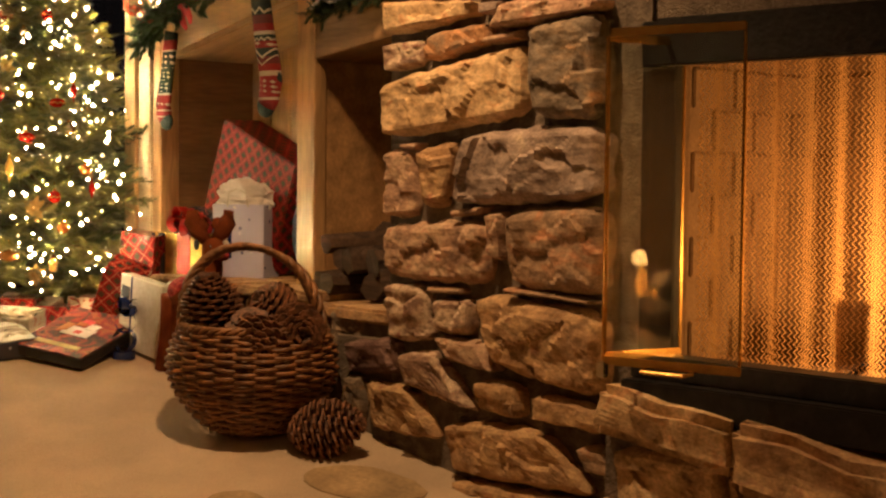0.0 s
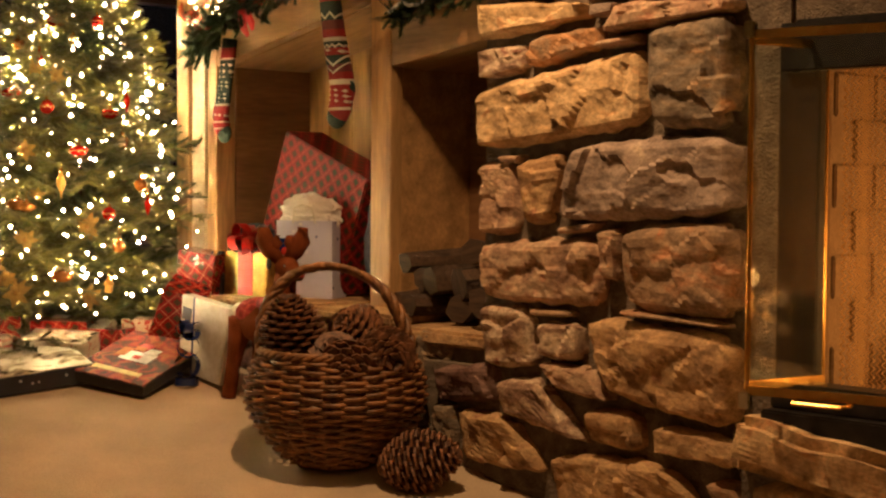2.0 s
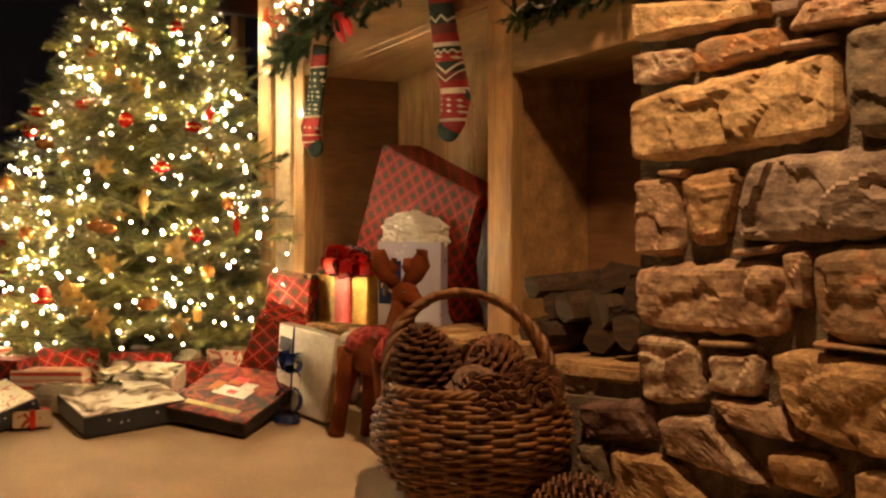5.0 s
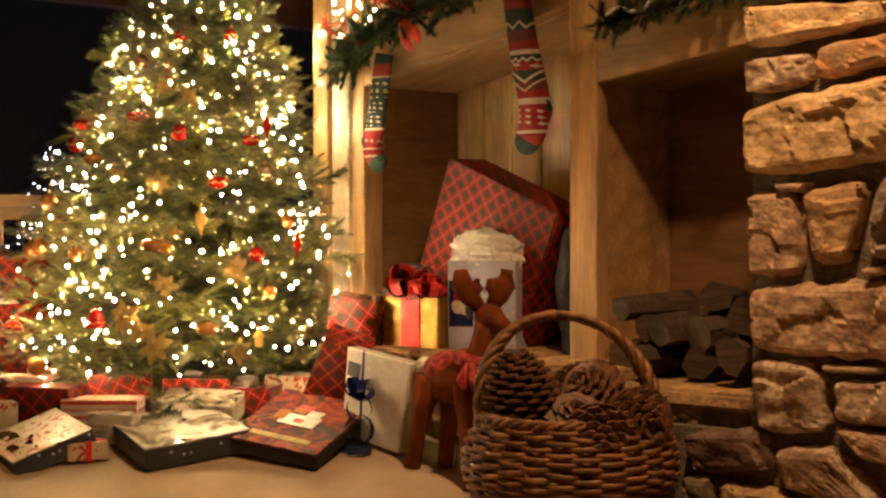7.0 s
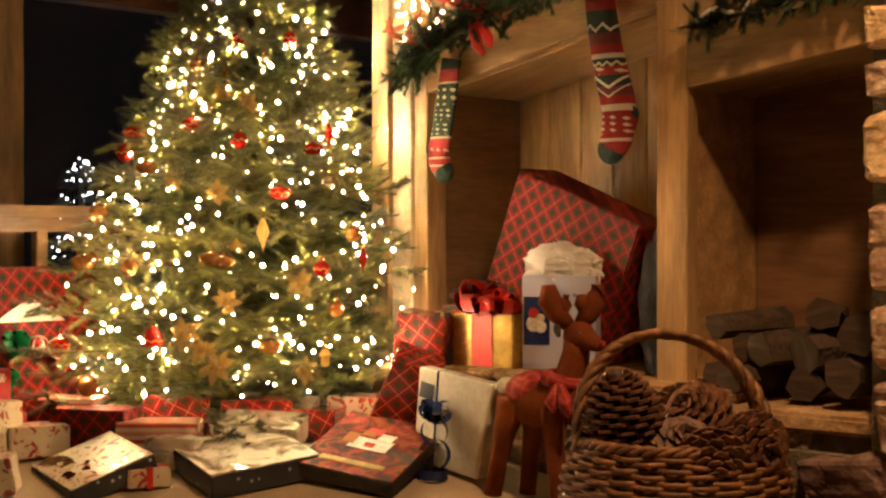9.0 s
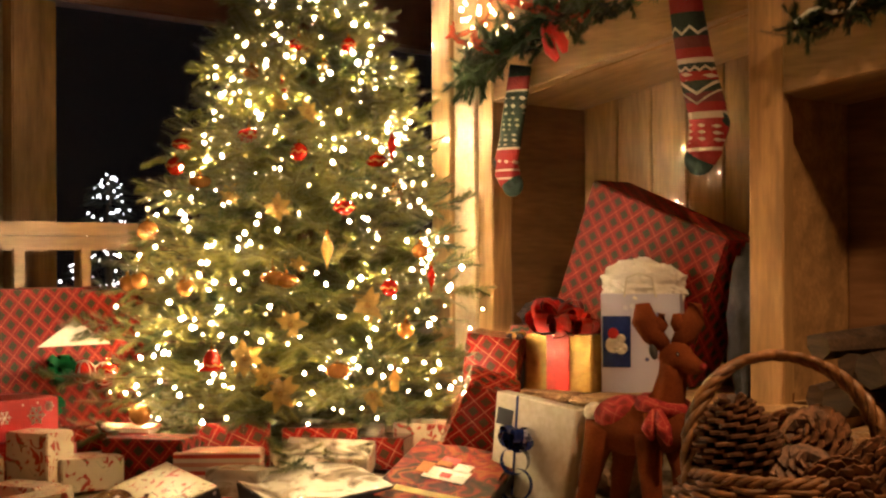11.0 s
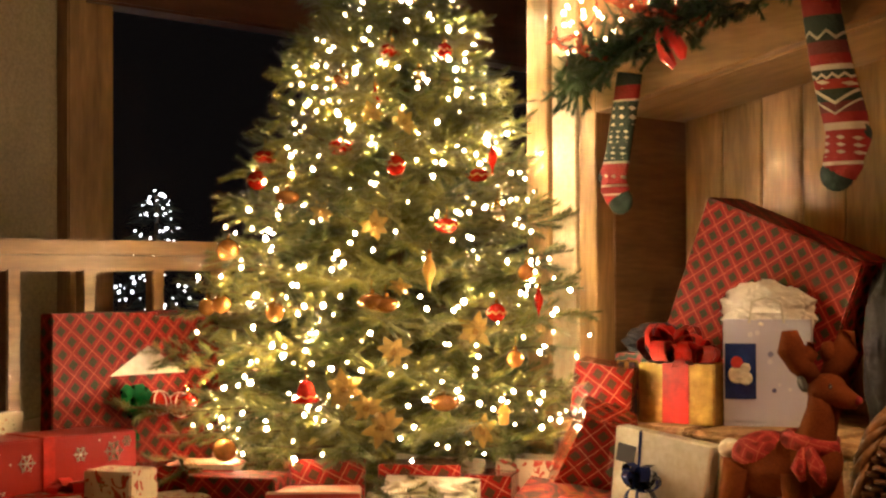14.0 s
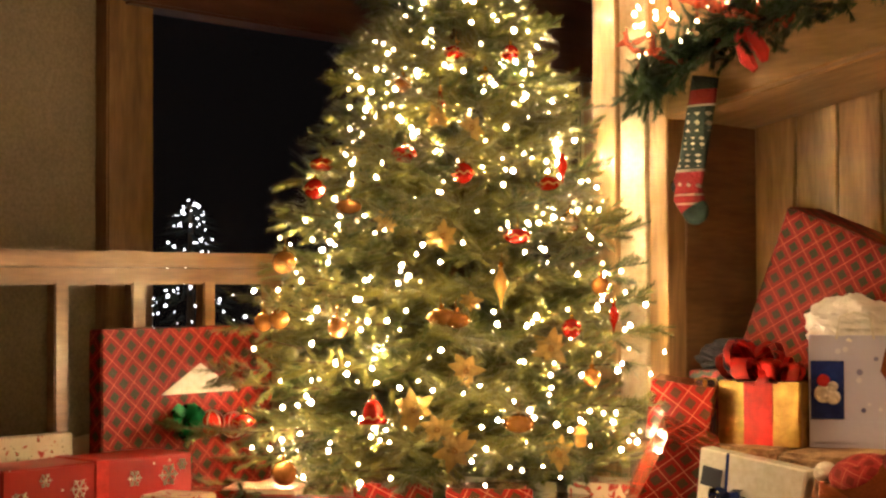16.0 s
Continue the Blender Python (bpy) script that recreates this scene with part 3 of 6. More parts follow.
# small lit tree close behind the pane, added to imitate the Christmas tree's reflection
far = thing("garden_tree", "small conifer with white lights, added as the window's reflection of the tree", "tree", pose(-3.75, 0.28, 0.0))
bm = bmesh.new()
cyl(bm, (0, 0, -0.3), (0, 0, 1.2), 0.04, 0.008, 8)
part("trunk", bm, M["bark"], far)
rnd = random.Random(5)
tv, tf, pos = [], [], []
for i in range(340):
    z = 0.10 + 1.1 * rnd.random() ** 0.95
    r = 0.40 * (1.30 - z)
    a = rnd.random() * 6.283
    rr = r * (0.3 + 0.6 * rnd.random())
    p = Vector((rr * math.cos(a), rr * math.sin(a), z))
    rod(tv, tf, [p, p + Vector((math.cos(a) * 0.07, math.sin(a) * 0.07, -0.02))], [0.010, 0.001], 4)
    if i % 3:
        rb = r * (0.35 + 0.65 * math.sqrt(rnd.random()))
        pos.append((rb * math.cos(a), rb * math.sin(a), z + 0.02))
array_part("crown", tv, tf, M["needle_far"], far, "dark foliage of the reflected tree", "stuff")
bulb_cloud("string_light", pos, 0.0042, M["bulb_far"], far)

# ---- built-in cabinet ----
cab = thing("built_in_cabinet", "honey-coloured knotty pine built-in with open niches beside the fireplace", "cabinet")


def slab(nm, pts, y0, y1, material, parent, label="", bev=0.004):
    """A board with the outline pts in x and z, from y0 to y1."""
    b = bmesh.new()
    f = [b.verts.new((x, y0, z)) for x, z in pts]
    g = [b.verts.new((x, y1, z)) for x, z in pts]
    b.faces.new(f)
    b.faces.new(g[::-1])
    n = len(pts)
    for i in range(n):
        b.faces.new((f[i], g[i], g[(i + 1) % n], f[(i + 1) % n]))
    bmesh.ops.recalc_face_normals(b, faces=b.faces)
    if bev:
        bmesh.ops.bevel(b, geom=list(b.edges), offset=bev, segments=1, affect="EDGES")
    return part(nm, b, material, parent, label)


def rect(x0, x1, z0, z1):
    return [(x0, z0), (x1, z0), (x1, z1), (x0, z1)]


slab("end_post", rect(-1.375, -1.285, 0.2, 2.7), -0.03, 0.10, M["wood"], cab)
slab("corner_strip", rect(-1.285, -1.186, 0.2, 2.7), -0.012, 0.10, M["pale"], cab, "pale painted strip")
slab("stile", rect(-1.186, -1.117, 0.2, 2.7), 0.0, 0.10, M["wood"], cab)
slab("stile", rect(-0.115, 0.0, 0.2, 2.7), 0.0, 0.06, M["wood"], cab)
slab("header", [(-1.117, 1.355), (-0.115, 1.564), (-0.115, 2.7), (-1.117, 2.7)], 0.0, 0.06, M["wood_x"], cab)
slab("header", [(0.0, 1.30), (1.0, 1.44), (1.0, 2.7), (0.0, 2.7)], 0.0, 0.06, M["wood_x"], cab)
slab("side_panel", rect(-1.16, -1.118, 0.3, 1.75), 0.102, 0.52, M["shaded_side_wood"], cab)
slab("side_panel", rect(-0.075, -0.04, 0.3, 1.75), 0.062, 0.52, M["wood_x"], cab)
slab("niche_top", [(-1.117, 1.357), (-0.077, 1.566), (-0.077, 1.60), (-1.117, 1.39)], 0.062, 0.50, M["wood_x"], cab)
slab("niche_top", [(-0.038, 1.30), (0.98, 1.44), (0.98, 1.48), (-0.038, 1.33)], 0.062, 0.50, M["wood_x"], cab)
for i in range(7):
    x0 = -1.117 + i * 0.149
    slab("back_board", rect(x0 + 0.003, x0 + 0.146, 0.3, 1.7), 0.503, 0.53, M["wood"], cab)
slab("back_panel", rect(-0.036, 1.0, 0.3, 1.7), 0.45, 0.48, M["shaded_niche_wood"], cab)

# raised stone ledge under the niches
ledge = thing("stone_ledge", "low raised ledge of rough fieldstone with a slab top", "ledge", kind="structure")


def stone_mesh(quad, face, depth, seed, n=0, sides="xz"):
    """A rough stone: a bulged, chipped cushion over four corners (clockwise from top left)."""
    rnd = random.Random(seed)
    tl, tr, br, bl = [Vector((p[0], 0, p[1])) for p in quad]
    w, h = (tr - tl).length, (tl - bl).length
    nu, nv = max(6, min(52, int(w / 0.011))), max(5, min(36, int(h / 0.011)))
    size = min(w, h)
    off = Vector((seed * 3.7, seed * 1.3, seed * 0.7))
    b = bmesh.new()
    rows = []
    for j in range(nv + 1):
        row = []
        for i in range(nu + 1):
            u, v = i / nu, j / nv
            p = tl.lerp(tr, u).lerp(bl.lerp(br, u), v)
            eu, ev = min(u, 1 - u) * w, min(v, 1 - v) * h
            edge = min(eu, ev)
            rim = min(1.0, edge / (0.13 * size + 0.006))
            lift = 1 - (1 - rim) ** 2.4
            q = Vector((0.8 * p.x + 0.6 * p.z, 0.4 * p.z + 0.21, 0.8 * p.z - 0.6 * p.x)) * 6 + off
            big = noise.noise(q)
            warp = 0.35 * noise.noise(q * 1.7)
            cell = Vector((p.x * 6.5 + 0.5 * p.z + off.x + warp, off.y, p.z * 11 + off.z + warp))
            near = noise.voronoi(cell)[1][0]
            tilt = noise.cell_vector(near * 3.1)
            facet = (cell - near).dot(tilt - Vector((0.5, 0.5, 0.5))) * 0.034 + (tilt.y - 0.5) * 0.020
            crag = 0.005 * noise.ridged_multi_fractal(Vector((p.x * 7 + off.z, off.x, p.z * 11)), 0.9, 2.1, 4, 1.0, 2.0) - 0.004
            small = 0.004 * noise.noise(q * 6.1)
            y = -depth * lift * (0.85 + 0.30 * big) - (facet + crag + small) * lift * min(1, size / 0.12)
            # corners pulled in and a ragged outline
            cu, cv = abs(2 * u - 1), abs(2 * v - 1)
            pull = (cu * cv) ** 6 * 0.22 * size
            mid = (tl + tr + br + bl) / 4
            p = p + (mid - p).normalized() * pull if pull else p
            if edge < 1e-6:
                p = p + Vector((noise.noise(p * 18 + off), 0, noise.noise(p * 18 - off))) * 0.012 * min(1, size / 0.1)
            row.append(b.verts.new((p.x, face + y, p.z)))
        rows.append(row)
    for j in range(nv):
        for i in range(nu):
            b.faces.new((rows[j][i], rows[j][i + 1], rows[j + 1][i + 1], rows[j + 1][i]))
    ring = rows[0] + [r[-1] for r in rows[1:]] + rows[-1][-2::-1] + [r[0] for r in rows[-2:0:-1]]
    back = [b.verts.new((v.co.x, face + 0.05, v.co.z)) for v in ring]
    for i in range(len(ring)):
        k = (i + 1) % len(ring)
        b.faces.new((ring[i], back[i], back[k], ring[k]))
    b.faces.new(back)
    return b


def wall_y(x):
    return -0.262 - 0.04 * (x - 0.74)


# ---- fieldstone chimney breast ----
chim = thing("wall_fireplace", "rough tan and brown fieldstone chimney breast with deep joints", "fireplace", kind="structure")
slab("mortar_bed", [(0.765, -0.4), (1.93, -0.4), (1.93, 2.75), (0.765, 2.75)], -0.262, 0.6, M["mortar"], chim, "grey-brown recessed mortar", 0)
slab("mortar_bed", [(1.93, 1.30), (3.6, 1.30), (3.6, 2.75), (1.93, 2.75)], -0.25, 0.6, M["mortar"], chim, "", 0)
COURSES_HIGH = [
    ("tan", (0.750, 1.453), (1.245, 1.415), (1.219, 1.366), (0.757, 1.323)),
    ("grey", (1.250, 1.411), (1.353, 1.407), (1.349, 1.375), (1.251, 1.360)),
    ("pink", (1.374, 1.406), (1.789, 1.375), (1.783, 1.351), (1.293, 1.310)),
    ("speck", (0.751, 1.300), (0.968, 1.311), (0.969, 1.223), (0.759, 1.194)),
    ("orange", (0.985, 1.318), (1.277, 1.344), (1.284, 1.271), (0.980, 1.223)),
    ("pink", (1.278, 1.293), (1.435, 1.309), (1.431, 1.274), (1.278, 1.268)),
    ("tan", (0.750, 1.167), (1.446, 1.273), (1.465, 1.034), (0.752, 0.966)),
    ("dark", (1.465, 1.321), (1.790, 1.350), (1.790, 1.028), (1.494, 1.023)),
    ("tan", (0.750, 1.62), (1.10, 1.60), (1.10, 1.43), (0.752, 1.47)),
    ("gold", (1.12, 1.60), (1.62, 1.58), (1.60, 1.41), (1.26, 1.425)),
]
COURSES_MID = [
    ("pink", (0.756, 0.930), (0.927, 0.933), (0.948, 0.703), (0.771, 0.690)),
    ("pink", (0.851, 0.953), (0.967, 0.956), (0.945, 0.926), (0.869, 0.930)),
    ("gold", (0.936, 0.937), (1.145, 0.966), (1.088, 0.740), (0.982, 0.727)),
    ("grey", (1.188, 0.988), (1.80, 1.003), (1.80, 0.779), (1.110, 0.741)),
    ("pink", (1.121, 0.730), (1.287, 0.748), (1.256, 0.718), (1.138, 0.704)),
    ("pink", (0.768, 0.674), (1.287, 0.701), (1.301, 0.484), (0.779, 0.485)),
    ("pink", (1.287, 0.723), (1.364, 0.732), (1.367, 0.572), (1.295, 0.580)),
    ("brown", (1.375, 0.732), (1.80, 0.764), (1.80, 0.478), (1.404, 0.494)),
    ("brown", (1.389, 0.490), (1.764, 0.471), (1.764, 0.457), (1.404, 0.472)),
]
COURSES_LOW = [
    ("speck", (0.773, 0.476), (0.991, 0.470), (1.039, 0.281), (0.800, 0.264)),
    ("speck", (1.042, 0.434), (1.218, 0.438), (1.225, 0.327), (1.050, 0.312)),
    ("brown", (1.002, 0.470), (1.179, 0.470), (1.180, 0.451), (1.014, 0.444)),
    ("gold", (1.233, 0.462), (1.80, 0.437), (1.80, 0.162), (1.347, 0.227)),
    ("pink", (1.044, 0.308), (1.257, 0.304), (1.358, 0.202), (1.134, 0.221)),
    ("speck", (0.860, 0.234), (1.050, 0.251), (1.255, 0.057), (0.885, 0.118)),
    ("gold", (1.243, 0.175), (1.439, 0.181), (1.462, 0.064), (1.260, 0.077)),
    ("gold", (1.510, 0.157), (1.824, 0.144), (1.844, 0.071), (1.526, 0.072)),
]
COURSES_BASE = [
    ("plum", (0.545, 0.246), (0.842, 0.276), (0.861, 0.159), (0.572, 0.126)),
    ("gold", (0.661, 0.111), (0.909, 0.117), (1.083, -0.056), (0.693, -0.060)),
    ("gold", (1.104, 0.020), (1.546, 0.050), (1.776, -0.132), (1.133, -0.150)),
    ("brown", (1.708, 0.022), (1.827, 0.024), (1.886, -0.060), (1.760, -0.055)),
    ("dark", (0.533, 0.118), (0.642, 0.121), (0.649, -0.03), (0.547, -0.03)),
]
seed = 1
for course in (COURSES_HIGH, COURSES_MID, COURSES_LOW, COURSES_BASE):
    for tone, *quad in course:
        cx = sum(p[0] for p in quad) / 4
        seed += 1
        part("stone", stone_mesh(quad, wall_y(cx) - 0.004, 0.045, seed), STONE[tone], chim, smooth=False)
slab("mortar_bed", [(0.46, -0.15), (0.78, -0.15), (0.78, 0.255), (0.46, 0.255)], -0.25, 0.02, M["mortar"], chim, "", 0)

# ledge: mortar core, slab top, stones in the front
slab("core", [(-1.12, -0.1), (0.76, -0.1), (0.76, 0.30), (-1.12, 0.36)], -0.20, 0.48, M["mortar"], ledge, "", 0)
top = [(-1.12, -0.64, 0.372, 0.405), (-0.63, -0.22, 0.370, 0.402), (-0.21, 0.26, 0.352, 0.395), (0.27, 0.79, 0.305, 0.358)]
for i, (x0, x1, z0, z1) in enumerate(top):
    bm = bmesh.new()
    box(bm, ((x0 + x1) / 2, 0.13, (z0 + z1) / 2), (x1 - x0, 0.72, z1 - z0), 0.012)
    bmesh.ops.subdivide_edges(bm, edges=list(bm.edges), cuts=4, use_grid_fill=True)
    for v in bm.verts:
        v.co += Vector((0, noise.noise(v.co * 9) * 0.025, noise.noise(v.co * 7) * 0.006))
    part("slab", bm, STONE["gold"], ledge)
for i in range(9):
    x0 = -1.10 + i * 0.185
    quad = [(x0, 0.36), (x0 + 0.175, 0.36), (x0 + 0.175, 0.12), (x0, 0.12)]
    seed += 1
    part("stone", stone_mesh(quad, -0.20, 0.03, seed), STONE[("dark", "gold", "plum", "brown")[i % 4]], ledge)

# flagstones let into the floor before the hearth
apron = thing("pavement", "flat irregular flagstones set flush beside the carpet", "flagstone", kind="structure")
for (x, y, rx, ry, a) in ((0.98, -0.56, 0.22, 0.13, 0.4), (1.50, -0.72, 0.30, 0.16, 0.2), (1.42, -0.47, 0.16, 0.08, 0.1), (0.95, -1.02, 0.22, 0.13, -0.3), (1.95, -0.62, 0.22, 0.12, 0.3), (0.72, -1.30, 0.20, 0.10, 0.2)):
    bm = bmesh.new()
    vs = []
    for k in range(22):
        t = k * 2 * math.pi / 22
        rr = 1 + 0.16 * noise.noise(Vector((math.cos(t) * 1.7 + x * 5, math.sin(t) * 1.7, y * 3)))
        px, py = rx * rr * math.cos(t), ry * rr * math.sin(t)
        wx, wy = x + px * math.cos(a) - py * math.sin(a), y + px * math.sin(a) + py * math.cos(a)
        vs.append(bm.verts.new((wx, wy, fz(wx, wy) + 0.005)))
    f = bm.faces.new(vs)
    g = bmesh.ops.extrude_face_region(bm, geom=[f])
    for v in [e for e in g["geom"] if isinstance(e, bmesh.types.BMVert)]:
        v.co.z -= 0.03
    part("flagstone", bm, M["flag"], apron)

# ---- firebox ----
fire = thing("firebox", "lit fireplace opening with brick lining behind a wire mesh curtain", "fireplace")
for nm, c, s, mm in (("side_lining", (1.985, 0.12, 0.78), (0.06, 0.70, 1.06), "firebrick"), ("floor_lining", (2.75, 0.1, 0.27), (1.6, 0.75, 0.06), "firebrick"), ("back_lining", (2.75, 0.50, 0.8), (1.6, 0.08, 1.1), "firebrick"),
                     ("right_lining", (3.5, 0.12, 0.78), (0.06, 0.70, 1.06), "firebrick"), ("hood", (2.75, 0.1, 1.28), (1.6, 0.75, 0.06), "black"), ("lintel", (2.72, -0.27, 1.235), (1.6, 0.06, 0.13), "black"), ("sill", (2.75, -0.30, 0.295), (1.62, 0.10, 0.07), "black"),
                     ("sill", (2.75, -0.315, 0.21), (1.62, 0.16, 0.10), "black")):
    bm = bmesh.new()
    box(bm, c, s, 0.005)
    part(nm, bm, M[mm], fire)
for r in range(7):
    for k in range(5):
        x0 = 2.03 + (0.5 * (r % 2) + k) * 0.27
        bm = bmesh.new()
        box(bm, (x0 + 0.13, 0.457, 0.36 + r * 0.125), (0.266, 0.012, 0.1215), 0.003)
        part("brick", bm, M["firebrick"], fire)
    for k in range(3):
        bm = bmesh.new()
        box(bm, (2.020, -0.08 + (0.5 * (r % 2) + k) * 0.2, 0.36 + r * 0.125), (0.012, 0.192, 0.118), 0.004)
        part("brick", bm, M["firebrick"], fire)
# wire curtain of zigzag strands in soft folds
vs, fs = [], []
for s in range(100):
    x0 = 2.06 + s * 0.0134 - 0.010 * math.exp(-((s - 24) / 4) ** 2)
    yb = -0.185 + 0.012 * math.sin(s * 0.8) + 0.008 * math.sin(s * 0.3)
    for k in range(78):
        z = 0.315 + k * 0.0112
        x = x0 + (0.0070 if k % 2 else -0.0070)
        i = len(vs)
        vs += [(x - 0.0026, yb, z), (x + 0.0026, yb, z)]
        if k:
            fs.append((i - 2, i - 1, i + 1, i))
me = bpy.data.meshes.new("wire_curtain")
me.from_pydata(vs, [], fs)
me.materials.append(M["wire"])
wc = new("wire_curtain", me)
wc.parent = fire
tagged(wc, "fine zigzag wire mesh curtain", kind="stuff")
bm = bmesh.new()
cyl(bm, (2.0, -0.185, 1.185), (3.45, -0.185, 1.185), 0.008, seg=8)
part("curtain_rod", bm, M["black"], fire)
# andiron
bm = bmesh.new()
cyl(bm, (2.66, -0.12, 0.30), (2.66, -0.12, 0.50), 0.018, seg=10)
ball(bm, (2.66, -0.12, 0.51), 0.022)
tube(bm, [(2.54, -0.14, 0.30), (2.58, -0.13, 0.335), (2.64, -0.12, 0.34), (2.72, -0.12, 0.30)], 0.012)
part("andiron", bm, M["black"], fire)
for i, (x, y, z, rz) in enumerate(((2.85, 0.12, 0.36, 8), (2.80, 0.22, 0.37, -6), (2.88, 0.16, 0.46, 14))):
    bm = bmesh.new()
    cyl(bm, (-0.28, 0, 0), (0.28, 0, 0), 0.055, 0.048, 12)
    for v in bm.verts:
        v.co += Vector((0, noise.noise(v.co * 12 + Vector((i, 0, 0))), noise.noise(v.co * 11))) * 0.012
    solo("firewood_log", bm, M["log_bark"], "charred split log burning in the fireplace", "log", pose(x, y, z, 0, 0, rz), group="logs on the fire", smooth=True)
fl = bmesh.new()
rnd = random.Random(9)
for i in range(16):
    x, y = 2.66 + rnd.random() * 0.42, 0.14 + rnd.random() * 0.14
    h = 0.06 + 0.09 * rnd.random()
    lathe(fl, [(0.004, 0), (0.030, h * 0.2), (0.034, h * 0.4), (0.018, h * 0.75), (0.002, h)], 8, pose(x, y, 0.40, rnd.uniform(-8, 8), rnd.uniform(-8, 8)))
solo("flames", fl, M["flame"], "orange wood-fire flames above the logs", "fire", smooth=True)

# black strips added to darken the wall beside the firebox, behind the glass
for x0, x1 in ((1.90, 2.03), (3.40, 3.55)):
    bm = bmesh.new()
    box(bm, ((x0 + x1) / 2, -0.255, 0.80), (x1 - x0, 0.03, 1.0), 0.004)
    part("surround", bm, M["black"], fire)

# raised stone hearth in front of the firebox
hearth = thing("hearth", "raised rough stone hearth before the fire", "hearth", kind="structure")
slab("core", [(1.86, -0.4), (3.6, -0.4), (3.6, 0.0), (1.86, 0.15)], -0.36, -0.05, M["mortar"], hearth, "", 0)
for k, (x0, x1, z0, z1, y0, tone) in enumerate(((1.86, 2.38, 0.09, 0.235, -0.43, "tan"), (2.36, 2.95, 0.06, 0.245, -0.45, "gold"), (2.95, 3.6, 0.06, 0.24, -0.45, "tan"))):
    bm = bmesh.new()
    box(bm, ((x0 + x1) / 2, (y0 - 0.1) / 2 - 0.02, (z0 + z1) / 2), (x1 - x0 - 0.008, -0.1 - y0, z1 - z0), 0.03)
    bmesh.ops.subdivide_edges(bm, edges=list(bm.edges), cuts=5, use_grid_fill=True)
    for v in bm.verts:
        v.co.z -= 0.11 * (v.co.x - 1.9)
        v.co += Vector((noise.noise(v.co * 8) * 0.012, noise.noise(v.co * 8 + Vector((3, 0, 0))) * 0.035, noise.noise(v.co * 6 + Vector((0, 5, 0))) * 0.018))
    part("stone", bm, STONE[tone], hearth)
for k, quad in enumerate(([(1.90, 0.06), (2.30, 0.07), (2.32, -0.14), (1.93, -0.12)], [(2.32, 0.05), (2.75, 0.05), (2.75, -0.16), (2.34, -0.15)], [(2.77, 0.05), (3.3, 0.05), (3.3, -0.16), (2.77, -0.16)], [(1.80, -0.10), (2.2, -0.15), (2.2, -0.30), (1.80, -0.3)], [(2.22, -0.16), (2.8, -0.17), (2.8, -0.32), (2.22, -0.32)], [(1.15, -0.16), (1.78, -0.15), (1.78, -0.3), (1.15, -0.3)])):
    seed += 1
    part("stone", stone_mesh(quad, -0.36 if k < 5 else -0.30, 0.05, seed), STONE[("tan", "gold", "brown", "pink", "gold", "gold")[k]], hearth)

# folding glass doors, standing open
door = thing("glass_fire_doors", "open bifold glass fireplace doors with brass edging", "door")


def panel(p, q, z0, z1, nm):
    d = Vector((q[0] - p[0], q[1] - p[1], 0))
    m = Matrix.Translation((p[0], p[1], 0)) @ Matrix.Rotation(math.atan2(d.y, d.x), 4, "Z")
    L = d.length
    b = bmesh.new()
    box(b, (L / 2, 0, (z0 + z1) / 2), (L - 0.012, 0.006, z1 - z0 - 0.03))
    g = part(nm, b, M["glass"], door, "clear greenish glass", m=m)
    g.visible_shadow = False
    for z in (z0 + 0.012, z1 - 0.012):
        b = bmesh.new()
        box(b, (L / 2, 0, z), (L, 0.014, 0.024), 0.003)
        part("edge_rail", b, M["brass"], door, "brass rail", m=m)
    for x in (0.004, L - 0.004):
        b = bmesh.new()
        box(b, (x, 0, (z0 + z1) / 2), (0.008, 0.010, z1 - z0 - 0.05), 0.002)
        part("edge_strip", b, M["brass"], door, "thin brass strip", m=m)


panel((1.985, -0.52), (2.40, -0.44), 0.315, 1.262, "glass_panel")
panel((1.975, -0.515), (2.035, -0.235), 0.325, 1.25, "glass_panel")
bm = bmesh.new()
for z in (0.30, 1.262):
    box(bm, (1.982, -0.522, z), (0.035, 0.02, 0.045), 0.004)
part("hinge", bm, M["silver"], door, "bright metal hinge")
bm = bmesh.new()
tube(bm, [(2.12, -0.50, 0.312), (2.13, -0.53, 0.308), (2.26, -0.51, 0.308), (2.27, -0.48, 0.312)], 0.006)
part("handle", bm, M["brass"], door)

# split logs in the niche beside the stone
rnd = random.Random(3)
for i, (x, z, y, r, tilt, spin) in enumerate(((0.13, 0.43, 0.05, 0.045, 5, 12), (0.27, 0.425, 0.02, 0.05, -4, -10), (0.42, 0.43, 0.06, 0.055, 8, 15), (0.20, 0.505, 0.08, 0.042, -10, 20), (0.35, 0.52, 0.06, 0.055, 14, -14),
                                          (0.50, 0.52, 0.06, 0.06, 75, 5), (0.16, 0.575, 0.10, 0.045, 6, -8), (0.44, 0.61, 0.09, 0.05, -12, 24), (0.60, 0.45, 0.03, 0.06, 0, 0), (0.62, 0.58, 0.05, 0.06, 10, 6))):
    bm = bmesh.new()
    cyl(bm, (0, -0.15, 0), (0, 0.17, 0), r, r * 0.92, 7)
    for v in bm.verts:
        v.co += Vector((noise.noise(v.co * 14 + Vector((i, 0, 0))), 0, noise.noise(v.co * 14 + Vector((0, i, 0))))) * 0.02
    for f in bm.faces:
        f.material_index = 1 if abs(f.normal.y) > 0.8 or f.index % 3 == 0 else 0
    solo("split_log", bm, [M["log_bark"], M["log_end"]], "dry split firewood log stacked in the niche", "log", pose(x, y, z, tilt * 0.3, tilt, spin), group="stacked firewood")

